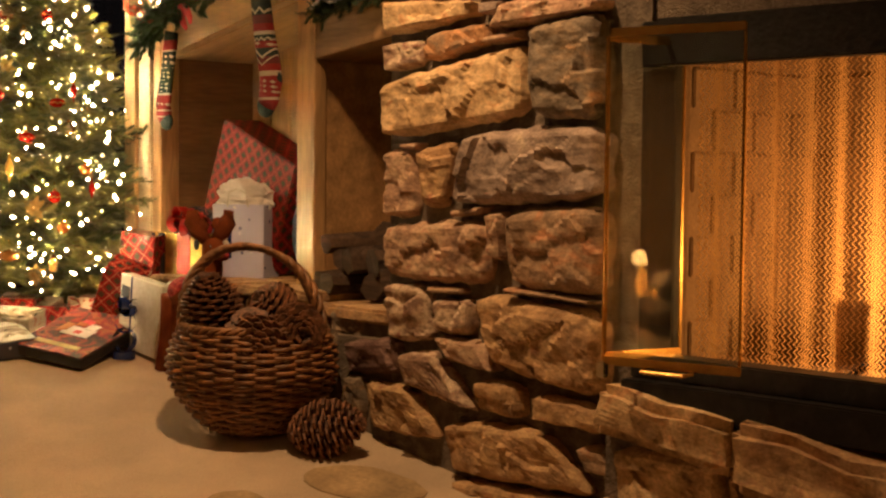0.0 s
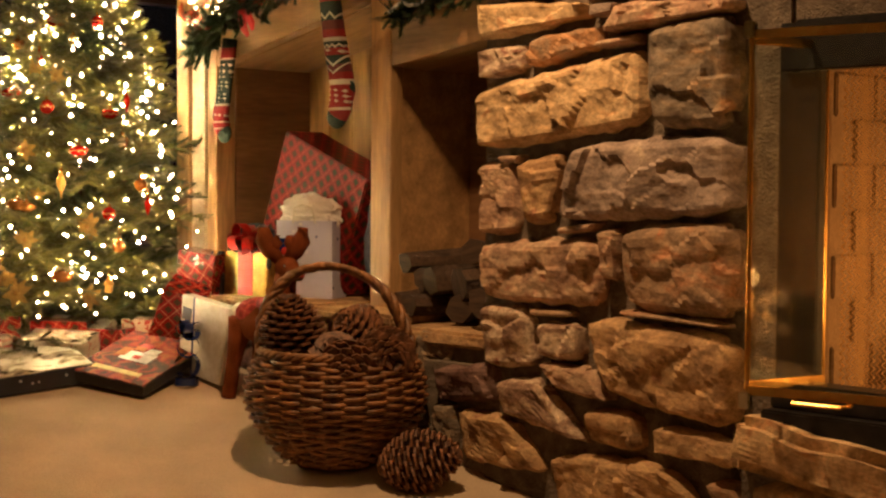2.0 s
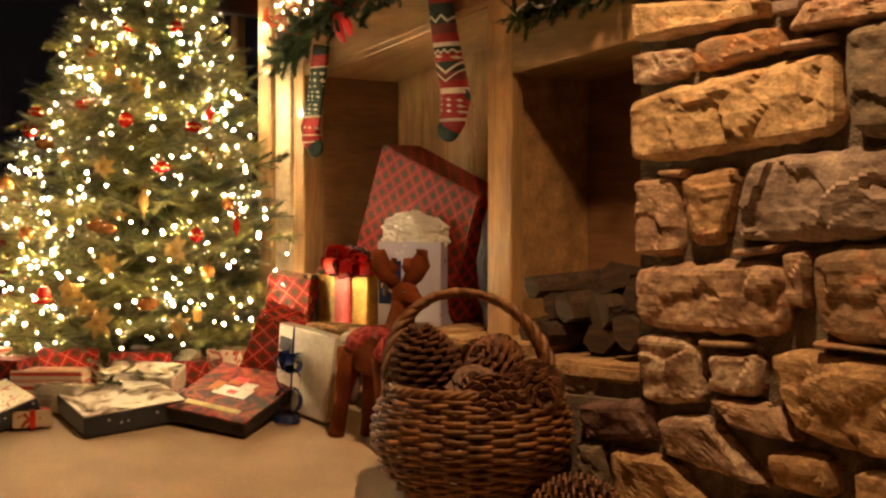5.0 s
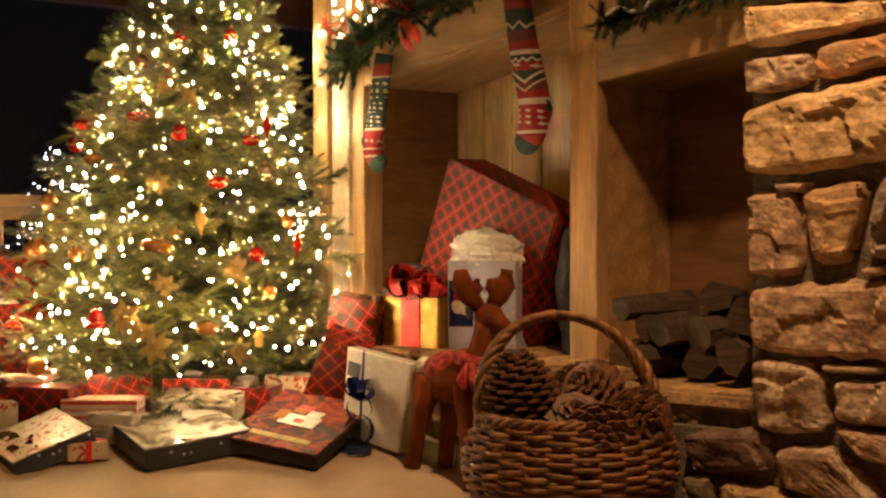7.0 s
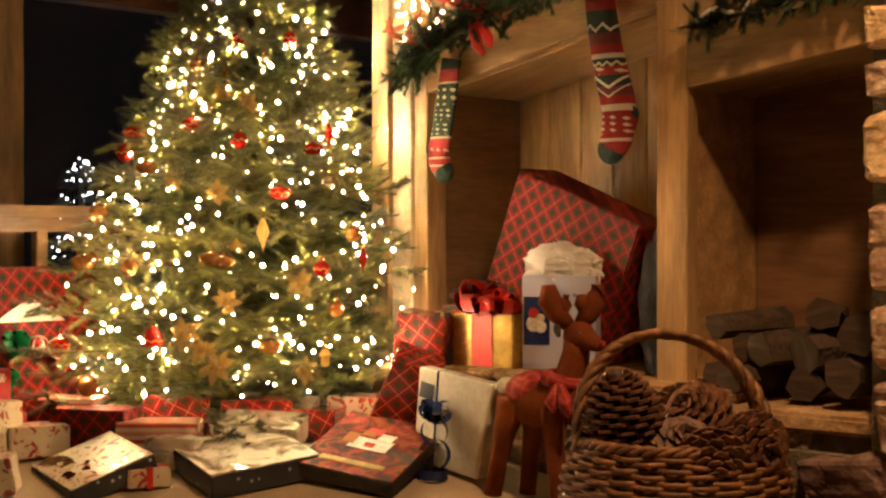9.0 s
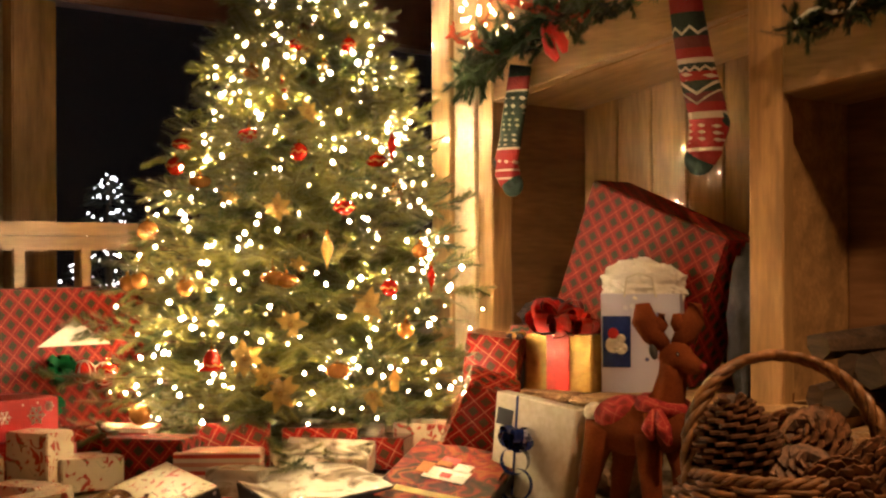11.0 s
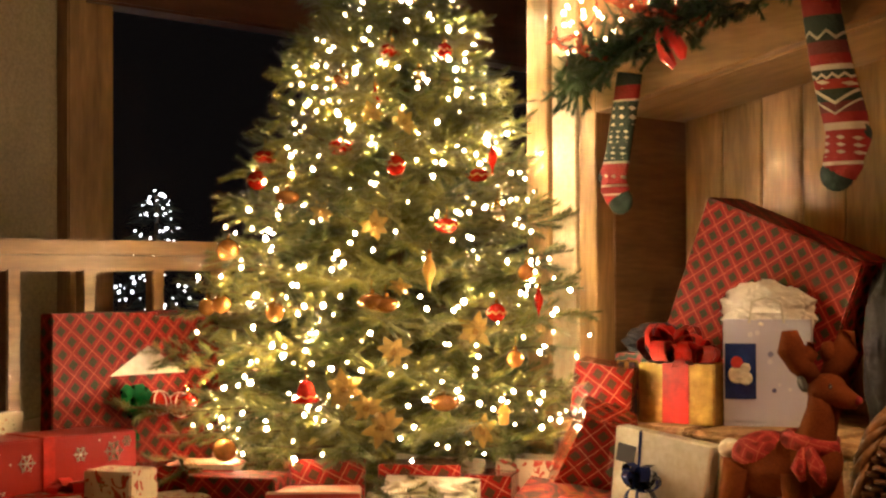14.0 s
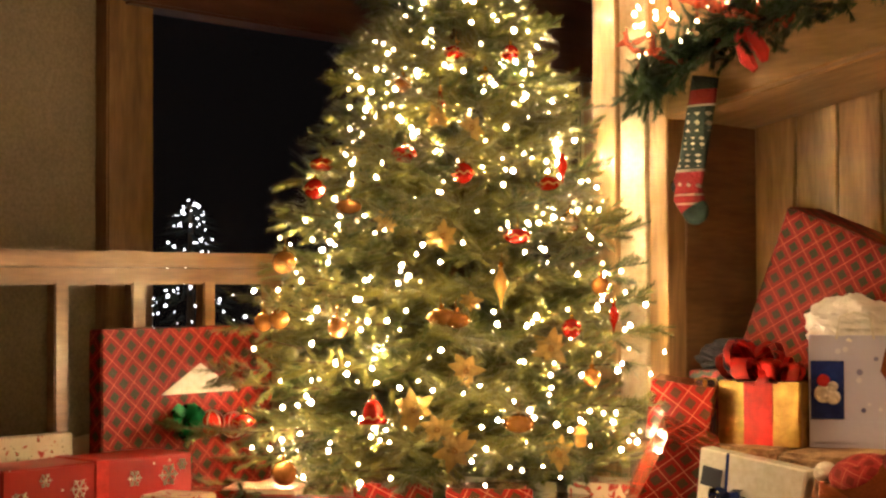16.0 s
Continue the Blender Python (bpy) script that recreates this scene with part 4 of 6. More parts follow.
# ---- Christmas tree ----
AX, AY, TOP = -1.655, -0.375, 2.11
BASE = fz(AX, AY)
tree = thing("christmas_tree", "full green fir tree covered with warm white lights", "tree", pose(AX, AY, 0))
bm = bmesh.new()
tube(bm, [(0, 0, BASE - 0.02), (0.01, 0, 0.8), (0, 0.01, 1.5), (0, 0, TOP)], [0.045, 0.035, 0.022, 0.006], 10)
part("trunk", bm, M["bark"], tree)
rnd = random.Random(11)


def tree_r(z):
    return min(0.72, 0.465 * (TOP - z) + 0.015)


RIGHT, NEAR = Vector((0.72, 0.69, 0)), Vector((0.69, -0.72, 0))
limb_v, limb_f = [], []
tips, nv, nf = [], [], []


def needle(p, d, l, w):
    side = d.cross(Vector((0.3, 0.2, 1))).normalized() * w
    i = len(nv)
    nv.extend(((p - side)[:], (p + side)[:], (p + d * l)[:]))
    nf.append((i, i + 1, i + 2))


def twig(p, d, length, dens=560):
    """A stem clothed all round with needles."""
    n = max(6, int(length * dens))
    ax = d.normalized()
    x = ax.cross(Vector((0, 0.1, 1))).normalized()
    y = ax.cross(x)
    for k in range(n):
        t = (k + rnd.random()) / n
        a = k * 2.4 + rnd.random()
        side = x * math.cos(a) + y * math.sin(a)
        nd = (ax * 0.85 + side * (0.75 - 0.25 * t)).normalized()
        needle(p + d * t, nd, 0.034 * (1.05 - 0.35 * t) * rnd.uniform(0.75, 1.25), 0.0029)
    needle(p + d * 0.9, ax, 0.035, 0.0014)


z, ring = BASE + 0.03, 0
while z < TOP - 0.06:
    r = tree_r(z)
    count = max(6, int(10 + 20 * r))
    for k in range(count):
        a = (k + 0.5 * (ring % 2) + rnd.uniform(-0.25, 0.25)) * 2 * math.pi / count
        out = Vector((math.cos(a), math.sin(a), 0))
        low = max(0.0, min(1.0, (1.3 - z) / 0.9))
        L = r * rnd.uniform(0.86, 1.10) * (1 - 0.17 * low * (out.x * 0.72 + out.y * 0.69))
        droop = rnd.uniform(-0.16, 0.06) - 0.16 * max(0.0, low - 0.6)
        zz = z + rnd.uniform(-0.03, 0.03)
        pts = [Vector((0, 0, zz + 0.04)) + out * (L * t) + Vector((0, 0, (droop * t + 0.10 * t * t - 0.04) * L)) for t in (0.06, 0.35, 0.68, 1.0)]
        if max(p.y + AY for p in pts) > -0.04 and max(p.x + AX for p in pts) > -1.36 or min(p.x + AX for p in pts) < -2.0 and min(p.y for p in pts) < -0.2:
            sh = 0.72
            pts = [Vector((p.x * sh, p.y * sh, p.z)) for p in pts]
        rod(limb_v, limb_f, pts, [0.008, 0.006, 0.004, 0.002], 5)
        tips.append(pts[-1])
        perp = Vector((-out.y, out.x, 0))
        for j in range(1, 15):
            t = j / 14
            i = min(2, int(t * 3))
            p = pts[i].lerp(pts[i + 1], t * 3 - i) if t < 1 else pts[3]
            for s in (-1, 1):
                ln = (0.075 + 0.14 * (1 - t)) * min(1, r / 0.45 + 0.25) * rnd.uniform(0.7, 1.2)
                dd = (out * 0.75 + perp * s * rnd.uniform(0.4, 0.95) + Vector((0, 0, rnd.uniform(-0.5, 0.6)))).normalized() * ln
                twig(p, dd, ln)
        twig(pts[2], pts[3] - pts[2], (pts[3] - pts[2]).length, 170)
        twig(pts[1], pts[2] - pts[1], (pts[2] - pts[1]).length, 90)
    z += 0.112 - 0.022 * (z / TOP)
    ring += 1
twig(Vector((0, 0, TOP - 0.12)), Vector((0, 0, 0.2)), 0.2, 200)
array_part("branchwork", limb_v, limb_f, M["bark"], tree, "thin brown branches", "stuff")
me = bpy.data.meshes.new("crown")
me.from_pydata(nv, [], nf)
me.materials.append(M["needle"])
crown = new("crown", me)
crown.parent = tree
tagged(crown, "dense green fir needles", kind="stuff")

# string of warm bulbs wound through the outer branches
pos = []
rnd = random.Random(21)
for i in range(880):
    zb = BASE + 0.12 + (TOP - BASE - 0.2) * (1 - (1 - 0.985 * (i + rnd.random()) / 880) ** 0.62)
    r = tree_r(zb) * rnd.uniform(0.72, 1.10)
    a = rnd.random() * 6.283
    p = Vector((r * math.cos(a), r * math.sin(a), zb + rnd.uniform(-0.02, 0.03)))
    if p.x * 0.69 - p.y * 0.72 < -0.3 * r and rnd.random() < 0.93:
        continue
    if p.x < -0.15 and rnd.random() < 0.66:
        continue
    if p.y + AY > -0.14 and p.x + AX > -1.44 or p.x + AX < -1.78 and zb < 0.85 and p.y < -0.2 or p.x + AX < -1.98:
        continue
    pos.append(p)
for i in range(26):
    zb = BASE + 0.05 + 0.22 * rnd.random()
    a = rnd.uniform(-1.75, 0.35)
    pos.append(Vector((math.cos(a), math.sin(a), 0)) * (tree_r(zb) * rnd.uniform(0.84, 1.0)) + Vector((0, 0, zb)))
bulb_cloud("string_light", pos, 0.0038, M["bulb"], tree)

# ---- ornaments ----


def spot(u, z, deep=0.97):
    """A point on the tree's outer branches: u metres to one side of the trunk, at height z."""
    r = tree_r(z)
    u = max(-0.97 * r, min(0.97 * r, u))
    return Vector((AX, AY, z)) + RIGHT * u + NEAR * (math.sqrt(max(r * r - u * u, 0)) * deep)


def hook(parent, z):
    b = bmesh.new()
    cyl(b, (0, 0, z - 0.004), (0, 0, z + 0.010), 0.007, 0.006, 10)
    cap = part("cap", b, M["brass"], parent, "small brass cap")
    b = bmesh.new()
    tube(b, [(0, 0, z + 0.008), (0.004, 0, z + 0.022), (0, 0, z + 0.036)], 0.0012, 5)
    part("loop", b, M["brass"], cap)


def ornament(kind, u, z, material, size=0.032, label="", rz=0.0):
    p = spot(u, z)
    t = thing(kind + "_ornament", label, "ornament", Matrix.Translation(p) @ pose(0, 0, 0, 0, 0, rz), group="ornaments on the tree")
    b = bmesh.new()
    if kind == "ball":
        ball(b, (0, 0, 0), size, u=20, v=14)
        top_z = size
    elif kind == "disc":
        lathe(b, [(max(0.003, size * 1.28 * math.cos(e)), size * 0.78 * math.sin(e)) for e in [radians(-88 + 16 * q) for q in range(12)]], 24)
        for v in b.verts:
            k = 1 - 0.05 * abs(math.sin(4 * math.atan2(v.co.y, v.co.x)))
            v.co.x, v.co.y = v.co.x * k, v.co.y * k
        top_z = size * 0.76
    elif kind == "drop":
        lathe(b, [(0.002, -size * 3.0), (size * 0.22, -size * 2.0), (size * 0.75, -size * 0.6), (size * 0.85, 0), (size * 0.62, size * 0.8), (size * 0.3, size * 1.3), (0.006, size * 2.0)], 14)
        top_z = size * 2
    elif kind == "bell":
        lathe(b, [(size * 1.35, -size), (size * 1.3, -size * 0.86), (size * 0.95, -size * 0.45), (size * 0.8, size * 0.3), (size * 0.55, size * 0.8), (0.006, size)], 18)
        top_z = size
    elif kind == "house":
        box(b, (0, 0, 0), (size * 1.3, size, size * 1.4), 0.003)
        lathe(b, [(size * 1.1, size * 0.6), (0.004, size * 1.7)], 4, pose(0, 0, 0, 0, 0, 45))
        top_z = size * 1.6
    part("body", b, material, t, smooth=kind != "house")
    hook(t, top_z)
    if kind in ("disc", "bell", "ball") and material is M["redglass"]:
        b = bmesh.new()
        zz = 0.0 if kind != "bell" else -size * 0.5
        rr = {"disc": size * 1.25, "bell": size * 1.05, "ball": size * 1.01}[kind]
        tube(b, [(rr * math.cos(k * 0.3926), rr * math.sin(k * 0.3926), zz + (0.004 if k % 2 else -0.004)) for k in range(16)], 0.0018, 4, True)
        part("trim", b, M["gold"], t, "gold glitter trim")
    return t


R, A, G, S = M["redglass"], M["amber"], M["gold"], M["silver"]
ORN = [("ball", 0.016, 1.166, R, 0.031), ("disc", -0.148, 1.222, R, 0.033), ("ball", -0.41, 1.135, R, 0.032), ("disc", -0.39, 1.21, R, 0.03), ("drop", -0.044, 1.375, R, 0.018), ("disc", 0.006, 1.53, R, 0.031),
       ("ball", 0.166, 1.535, R, 0.026), ("ball", 0.088, 1.45, S, 0.024), ("ball", -0.15, 1.435, A, 0.025), ("disc", 0.26, 1.14, R, 0.029), ("disc", 0.163, 0.987, R, 0.03), ("drop", 0.112, 0.86, G, 0.023),
       ("ball", -0.494, 0.92, A, 0.036), ("ball", -0.50, 0.76, A, 0.03), ("ball", -0.55, 0.75, A, 0.028), ("disc", -0.05, 0.768, A, 0.034), ("disc", -0.01, 0.76, A, 0.03), ("bell", -0.233, 0.522, R, 0.032),
       ("ball", 0.305, 0.735, R, 0.028), ("drop", 0.435, 0.77, R, 0.018), ("ball", 0.316, 1.025, S, 0.032), ("drop", 0.31, 1.20, R, 0.018), ("ball", 0.354, 0.605, A, 0.026), ("disc", 0.15, 0.49, A, 0.034),
       ("disc", -0.306, 1.076, A, 0.03), ("ball", -0.477, 0.345, A, 0.036), ("disc", -0.60, 0.475, R, 0.026), ("ball", -0.33, 0.74, A, 0.030), ("house", 0.32, 0.44, G, 0.026), ("ball", 0.40, 0.85, A, 0.026)]
NAMES = {"ball": "round", "disc": "flattened", "drop": "long pointed", "bell": "ribbed bell", "house": "tiny lantern house"}
for i, (kd, u, z, mm, sz) in enumerate(ORN):
    colour = "red glass" if mm is R else "amber glass" if mm is A else "gold" if mm is G else "silver glass"
    ornament(kd, u, z, mm, sz, "%s %s ornament hanging on the tree" % (colour, NAMES[kd]), i * 37)


def flower(u, z, size, tilt):
    p = spot(u, z, 1.0)
    t = thing("gold_flower", "gold fabric poinsettia flower clipped to the tree", "ornament", Matrix.Translation(p) @ look((0, 0, 0), -NEAR).to_3x3().to_4x4() @ pose(0, 0, 0, 0, 0, tilt), group="gold flowers on the tree")
    for lay, (n, rr, lift) in enumerate(((6, size * 1.35, 0.002), (5, size * 0.95, 0.010), (4, size * 0.5, 0.018))):
        for k in range(n):
            b = bmesh.new()
            rows = []
            for j in range(5):
                s = j / 4
                w = rr * 0.27 * math.sin(math.pi * (0.10 + 0.88 * s ** 0.75)) + 0.0008
                zc = lift + rr * (0.25 + 0.12 * math.sin(k * 2.3)) * s - rr * 0.45 * s * s
                rows.append([b.verts.new((-w, rr * s, zc - 0.004)), b.verts.new((0, rr * s, zc)), b.verts.new((w, rr * s, zc - 0.004))])
            for r0, r1 in zip(rows, rows[1:]):
                b.faces.new((r0[0], r0[1], r1[1], r1[0]))
                b.faces.new((r0[1], r0[2], r1[2], r1[1]))
            bmesh.ops.solidify(b, geom=list(b.faces), thickness=0.0012)
            part("petal", b, M["goldleaf"], t, smooth=True, m=pose(0, 0, 0, 0, 0, k * 360 / n + lay * 30 + 14 * math.sin(k * 3.7 + u * 50)) @ pose(0, 0, 0, 22 * math.sin(k * 2.1 + z * 40), 12 * math.sin(k * 1.3 + z * 70), 0))
    b = bmesh.new()
    for k in range(6):
        ball(b, (0.006 * math.cos(k), 0.006 * math.sin(k), 0.02), 0.004, u=8, v=6)
    part("centre", b, M["gold"], t)


for u, z, s, tl in ((-0.127, 0.53, 0.062, 10), (-0.02, 0.425, 0.064, 40), (0.011, 0.63, 0.055, 25), (-0.045, 0.987, 0.05, 5), (0.24, 0.685, 0.06, 60), (0.044, 1.297, 0.045, 15), (-0.054, 1.33, 0.04, 33),
                    (0.256, 0.41, 0.052, 50), (-0.065, 0.48, 0.05, 70), (-0.20, 1.03, 0.04, 20), (0.03, 0.81, 0.035, 45)):
    flower(u, z, s * 0.7, tl)


# ---- presents ----
def gift(name, c, s, rz, material, label, ribbon=None, rx=0.0, ry=0.0, band=0.03, group="presents", cross=True):
    """A wrapped box with its base centre at c; an optional ribbon goes round it both ways."""
    t = thing(name, label, "gift", pose(c[0], c[1], c[2], rx, ry, rz), group=group)
    b = bmesh.new()
    box(b, (0, 0, s[2] / 2), s, 0.004)
    bmesh.ops.subdivide_edges(b, edges=[e for e in b.edges if e.calc_length() > 0.05], cuts=3, use_grid_fill=True)
    for v in b.verts:
        v.co += Vector((noise.noise(v.co * 14 + Vector(c)), noise.noise(v.co * 14), noise.noise(v.co * 13 + Vector((4, 0, 0))))) * 0.0025
    part("wrapping", b, material, t, uv=True)
    if ribbon:
        for k, (w, d) in enumerate(((band, s[1] + 0.006), (s[0] + 0.006, band))):
            if k and not cross:
                break
            b = bmesh.new()
            box(b, (0, 0, s[2] / 2), (w, d, s[2] + 0.006), 0.001)
            part("ribbon", b, ribbon, t)
    return t


def bow(t, p, size, material, loops=9, name="bow"):
    """A rosette of ribbon loops, each its own strip."""
    rr = random.Random(int(size * 1000) + loops)
    for k in range(loops):
        b = bmesh.new()
        rows = []
        el = rr.uniform(0.25, 1.1)
        L = size * rr.uniform(0.8, 1.1)
        for j in range(11):
            a = math.pi * 2 * j / 10
            x = L * 0.5 * (1 - math.cos(a))
            z = L * 0.30 * math.sin(a)
            rows.append([b.verts.new((x, y, z)) for y in (-size * 0.20, size * 0.20)])
        for r0, r1 in zip(rows, rows[1:]):
            b.faces.new((r0[0], r0[1], r1[1], r1[0]))
        bmesh.ops.solidify(b, geom=list(b.faces), thickness=0.0015)
        part(name + "_loop", b, material, t, smooth=True, m=pose(p[0], p[1], p[2], 0, -math.degrees(el), k * 360 / loops * 1.618))


def flat_box(name, F, L, R, thick, side, lid, label, lid_label):
    """A shallow box with its lower front corner F and the two corners beside it."""
    F, L, R = Vector(F), Vector(L), Vector(R)
    ex, ey = (L - F), (R - F)
    w, d = ex.length, ey.length
    ex.normalize()
    ez = ex.cross(ey).normalized()
    if ez.z < 0:
        ez = -ez
    ey2 = ez.cross(ex) if ez.cross(ex).dot(ey) > 0 else -ez.cross(ex)
    m = Matrix((ex, ey2, ez)).transposed().to_4x4()
    m.translation = F
    t = thing(name, label, "box", m, group="presents")
    b = bmesh.new()
    box(b, (w / 2, d / 2, thick / 2), (w, d, thick), 0.003)
    part("box_body", b, side, t, uv=True)
    b = bmesh.new()
    box(b, (w / 2, d / 2, thick + 0.003), (w - 0.004, d - 0.004, 0.004), 0.001)
    part("lid", b, lid, t, lid_label, uv=True)
    return t, w, d


red_box, w, d = flat_box("flat_gift_box", (-0.565, -0.72, 0.056), (-0.875, -0.845, 0.105), (-0.745, -0.37, 0.180), 0.045, M["dark"], M["lid_red"], "flat dark green gift box with a painted red holiday lid", "glossy red and brown painted lid")
for nm, x, y, ww, hh, mm in (("printed_truck", 0.17, 0.20, 0.13, 0.075, "tissue"), ("printed_door", 0.17, 0.195, 0.035, 0.03, "red"), ("printed_cab", 0.14, 0.255, 0.05, 0.05, "tissue"), ("printed_wheel", 0.12, 0.165, 0.03, 0.022, "dark"), ("printed_wheel", 0.215, 0.165, 0.03, 0.022, "dark"),
                             ("printed_hat", 0.19, 0.29, 0.06, 0.045, "red"), ("printed_face", 0.20, 0.265, 0.045, 0.03, "felt_tan"), ("printed_bear", 0.245, 0.22, 0.045, 0.07, "felt_tan"), ("printed_band", 0.17, 0.07, 0.22, 0.03, "goldleaf")):
    bm = bmesh.new()
    box(bm, (x, y, 0.0512 + 0.0008 * (len(red_box.children) % 5)), (ww, hh, 0.0014), 0.0006)
    for v in bm.verts:
        v.co.x += 0.006 * noise.noise(v.co * 40)
    part(nm, bm, M[mm], red_box)
flat_box("flat_gift_box", (-0.922, -1.120, 0.056), (-1.222, -1.055, 0.112), (-0.965, -0.76, 0.115), 0.072, M["navybox"], M["lid_snow"], "flat navy starred gift box with a pale snowy lid", "pale glossy winter-scene lid")
flat_box("flat_gift_box", (-1.185, -1.42, 0.035), (-1.50, -1.36, 0.07), (-1.21, -1.16, 0.13), 0.06, M["navybox"], M["print_w"], "open navy starred tray with crumpled red foil", "pale printed lid")
bm = bmesh.new()
rows = []
for a in range(41):
    row = []
    for c in range(27):
        x, y = -1.46 + 0.29 * a / 40, -1.40 + 0.26 * c / 26
        h = noise.ridged_multi_fractal(Vector((x * 9, y * 9, 1.7)), 1.0, 2.1, 4, 1.0, 2.0)
        row.append(bm.verts.new((x + 0.012 * noise.noise(Vector((x * 20, y * 20, 5))), y, 0.115 + 0.028 * h - 0.10 * (x + 1.31) + 0.16 * (y + 1.28))))
    rows.append(row)
for r0, r1 in zip(rows, rows[1:]):
    for c in range(26):
        bm.faces.new((r0[c], r0[c + 1], r1[c + 1], r1[c]))
bmesh.ops.solidify(bm, geom=list(bm.faces), thickness=0.001)
solo("crumpled_foil", bm, M["foil"], "crumpled red and gold foil on the tray", "foil")
flat_box("flat_gift_box", (-1.02, -0.70, fz(-1.02, -0.7) + 0.02), (-1.24, -0.86, fz(-1.24, -0.86) + 0.02), (-1.20, -0.42, fz(-1.2, -0.42) + 0.03), 0.075, M["print_w"], M["lid_snow"], "white printed flat gift box lying under the tree", "pale glossy lid")

gift("plaid_gift", (-2.055, -1.09, fz(-2.05, -1.09)), (0.62, 0.06, 0.735 - fz(-2.05, -1.09)), 90, M["plaid_red"], "large red plaid wrapped present leaning on the railing")
grg = thing("gift_bow", "shiny green ribbon bow on the plaid present", "bow", pose(-2.0, -1.14, 0.47, 0, 90, 0))
bow(grg, (0, 0, 0), 0.065, M["green"], 13)
grg = thing("gift_bow", "small shiny green bow at the foot of the present", "bow", pose(-2.0, -1.17, 0.36, 0, 90, 0))
bow(grg, (0, 0, 0), 0.05, M["green"], 9)
tag = slab("paper_tag", [(-1.20, 0.545), (-0.92, 0.545), (-1.06, 0.63)], 0, 0.003, M["white"], None, "", 0)
tag.matrix_basis = pose(-2.02, 0, 0, 0, 0, 90)
tagged(tag, "folded white paper tag on the plaid present", "tag")
for y, z in ((-1.06, 0.46), (-0.98, 0.45)):
    t = thing("striped_ball", "red glass ball with pale stripes on the low branches", "ornament", pose(-1.97, y, z), group="ornaments on the tree")
    bm = bmesh.new()
    ball(bm, (0, 0, 0), 0.036, u=18, v=12)
    part("body", bm, M["redglass"], t, smooth=True)
    for k in range(3):
        bm = bmesh.new()
        tube(bm, [(0.0365 * math.cos(a * 0.3926), 0.0365 * math.sin(a * 0.3926), 0) for a in range(16)], 0.002, 4, True)
        part("stripe", bm, M["fluff"], t, m=pose(0, 0, 0, 90, 0, k * 60))

fr = fz(-1.9, -1.55)
t = gift("snowflake_gift", (-1.895, -1.555, fr), (0.58, 0.18, 0.405 - fr), 90, M["snow_red"], "bright red present printed with white snowflakes and red ribbon", M["ribbon"], band=0.04, cross=False)
bow(t, (0.05, -0.12, 0.06), 0.10, M["ribbon"], 9)
for x, z, r in ((-0.24, 0.17, 0.030), (-0.17, 0.22, 0.018), (-0.15, 0.10, 0.024), (-0.07, 0.19, 0.026), (0.10, 0.20, 0.022), (0.16, 0.12, 0.030), (0.21, 0.20, 0.030), (0.26, 0.13, 0.020), (-0.25, 0.07, 0.018), (0.255, 0.225, 0.016)):
    bm = bmesh.new()
    for k in range(3):
        turn = Matrix.Rotation(k * math.pi / 3, 4, "Y")
        box(bm, (0, 0, 0), (2 * r, 0.0015 + 0.0004 * k, r * 0.12), 0, turn)
        for q in (-1, 1):
            box(bm, turn @ Vector((q * r * 0.7, 0, 0)), (r * 0.10, 0.0010 + 0.0003 * k, r * 0.62), 0, turn)
    part("snowflake", bm, M["fluff"], t, "white printed snowflake", m=pose(x, -0.0935, z))
gift("small_gift", (-2.055, -1.66, fz(-2.05, -1.66)), (0.34, 0.055, 0.46 - fz(-2.05, -1.66)), 90, M["print_w"], "pale present with a red printed label")
gift("printed_gift", (-1.665, -1.42, fz(-1.66, -1.42)), (0.15, 0.13, 0.19), 20, M["print_w"], "small pale present printed with red and green figures")
gift("printed_gift", (-1.42, -1.66, fz(-1.42, -1.66)), (0.34, 0.16, 0.11), 52, M["print_w"], "long pale present printed with red and green figures", ry=-10)
gift("printed_gift", (-1.56, -1.54, fz(-1.56, -1.54)), (0.18, 0.12, 0.09), 15, M["print_w"], "low pale present with a printed holiday paper")
gift("plaid_gift", (-1.55, -1.10, fz(-1.55, -1.10)), (0.26, 0.16, 0.13), 30, M["plaid_red"], "red plaid present lying under the tree")
gift("candy_gift", (-1.36, -0.99, fz(-1.36, -0.99)), (0.26, 0.14, 0.11), 44, M["candy"], "red and cream striped present under the tree")
gift("plaid_gift", (-1.16, -0.52, fz(-1.16, -0.52)), (0.22, 0.16, 0.10), 30, M["plaid_sm"], "red and gold foil present under the low branches")
gift("plaid_gift", (-1.80, -1.20, fz(-1.80, -1.20)), (0.18, 0.12, 0.12), 60, M["plaid_sm"], "dark red plaid present behind the tree branches")
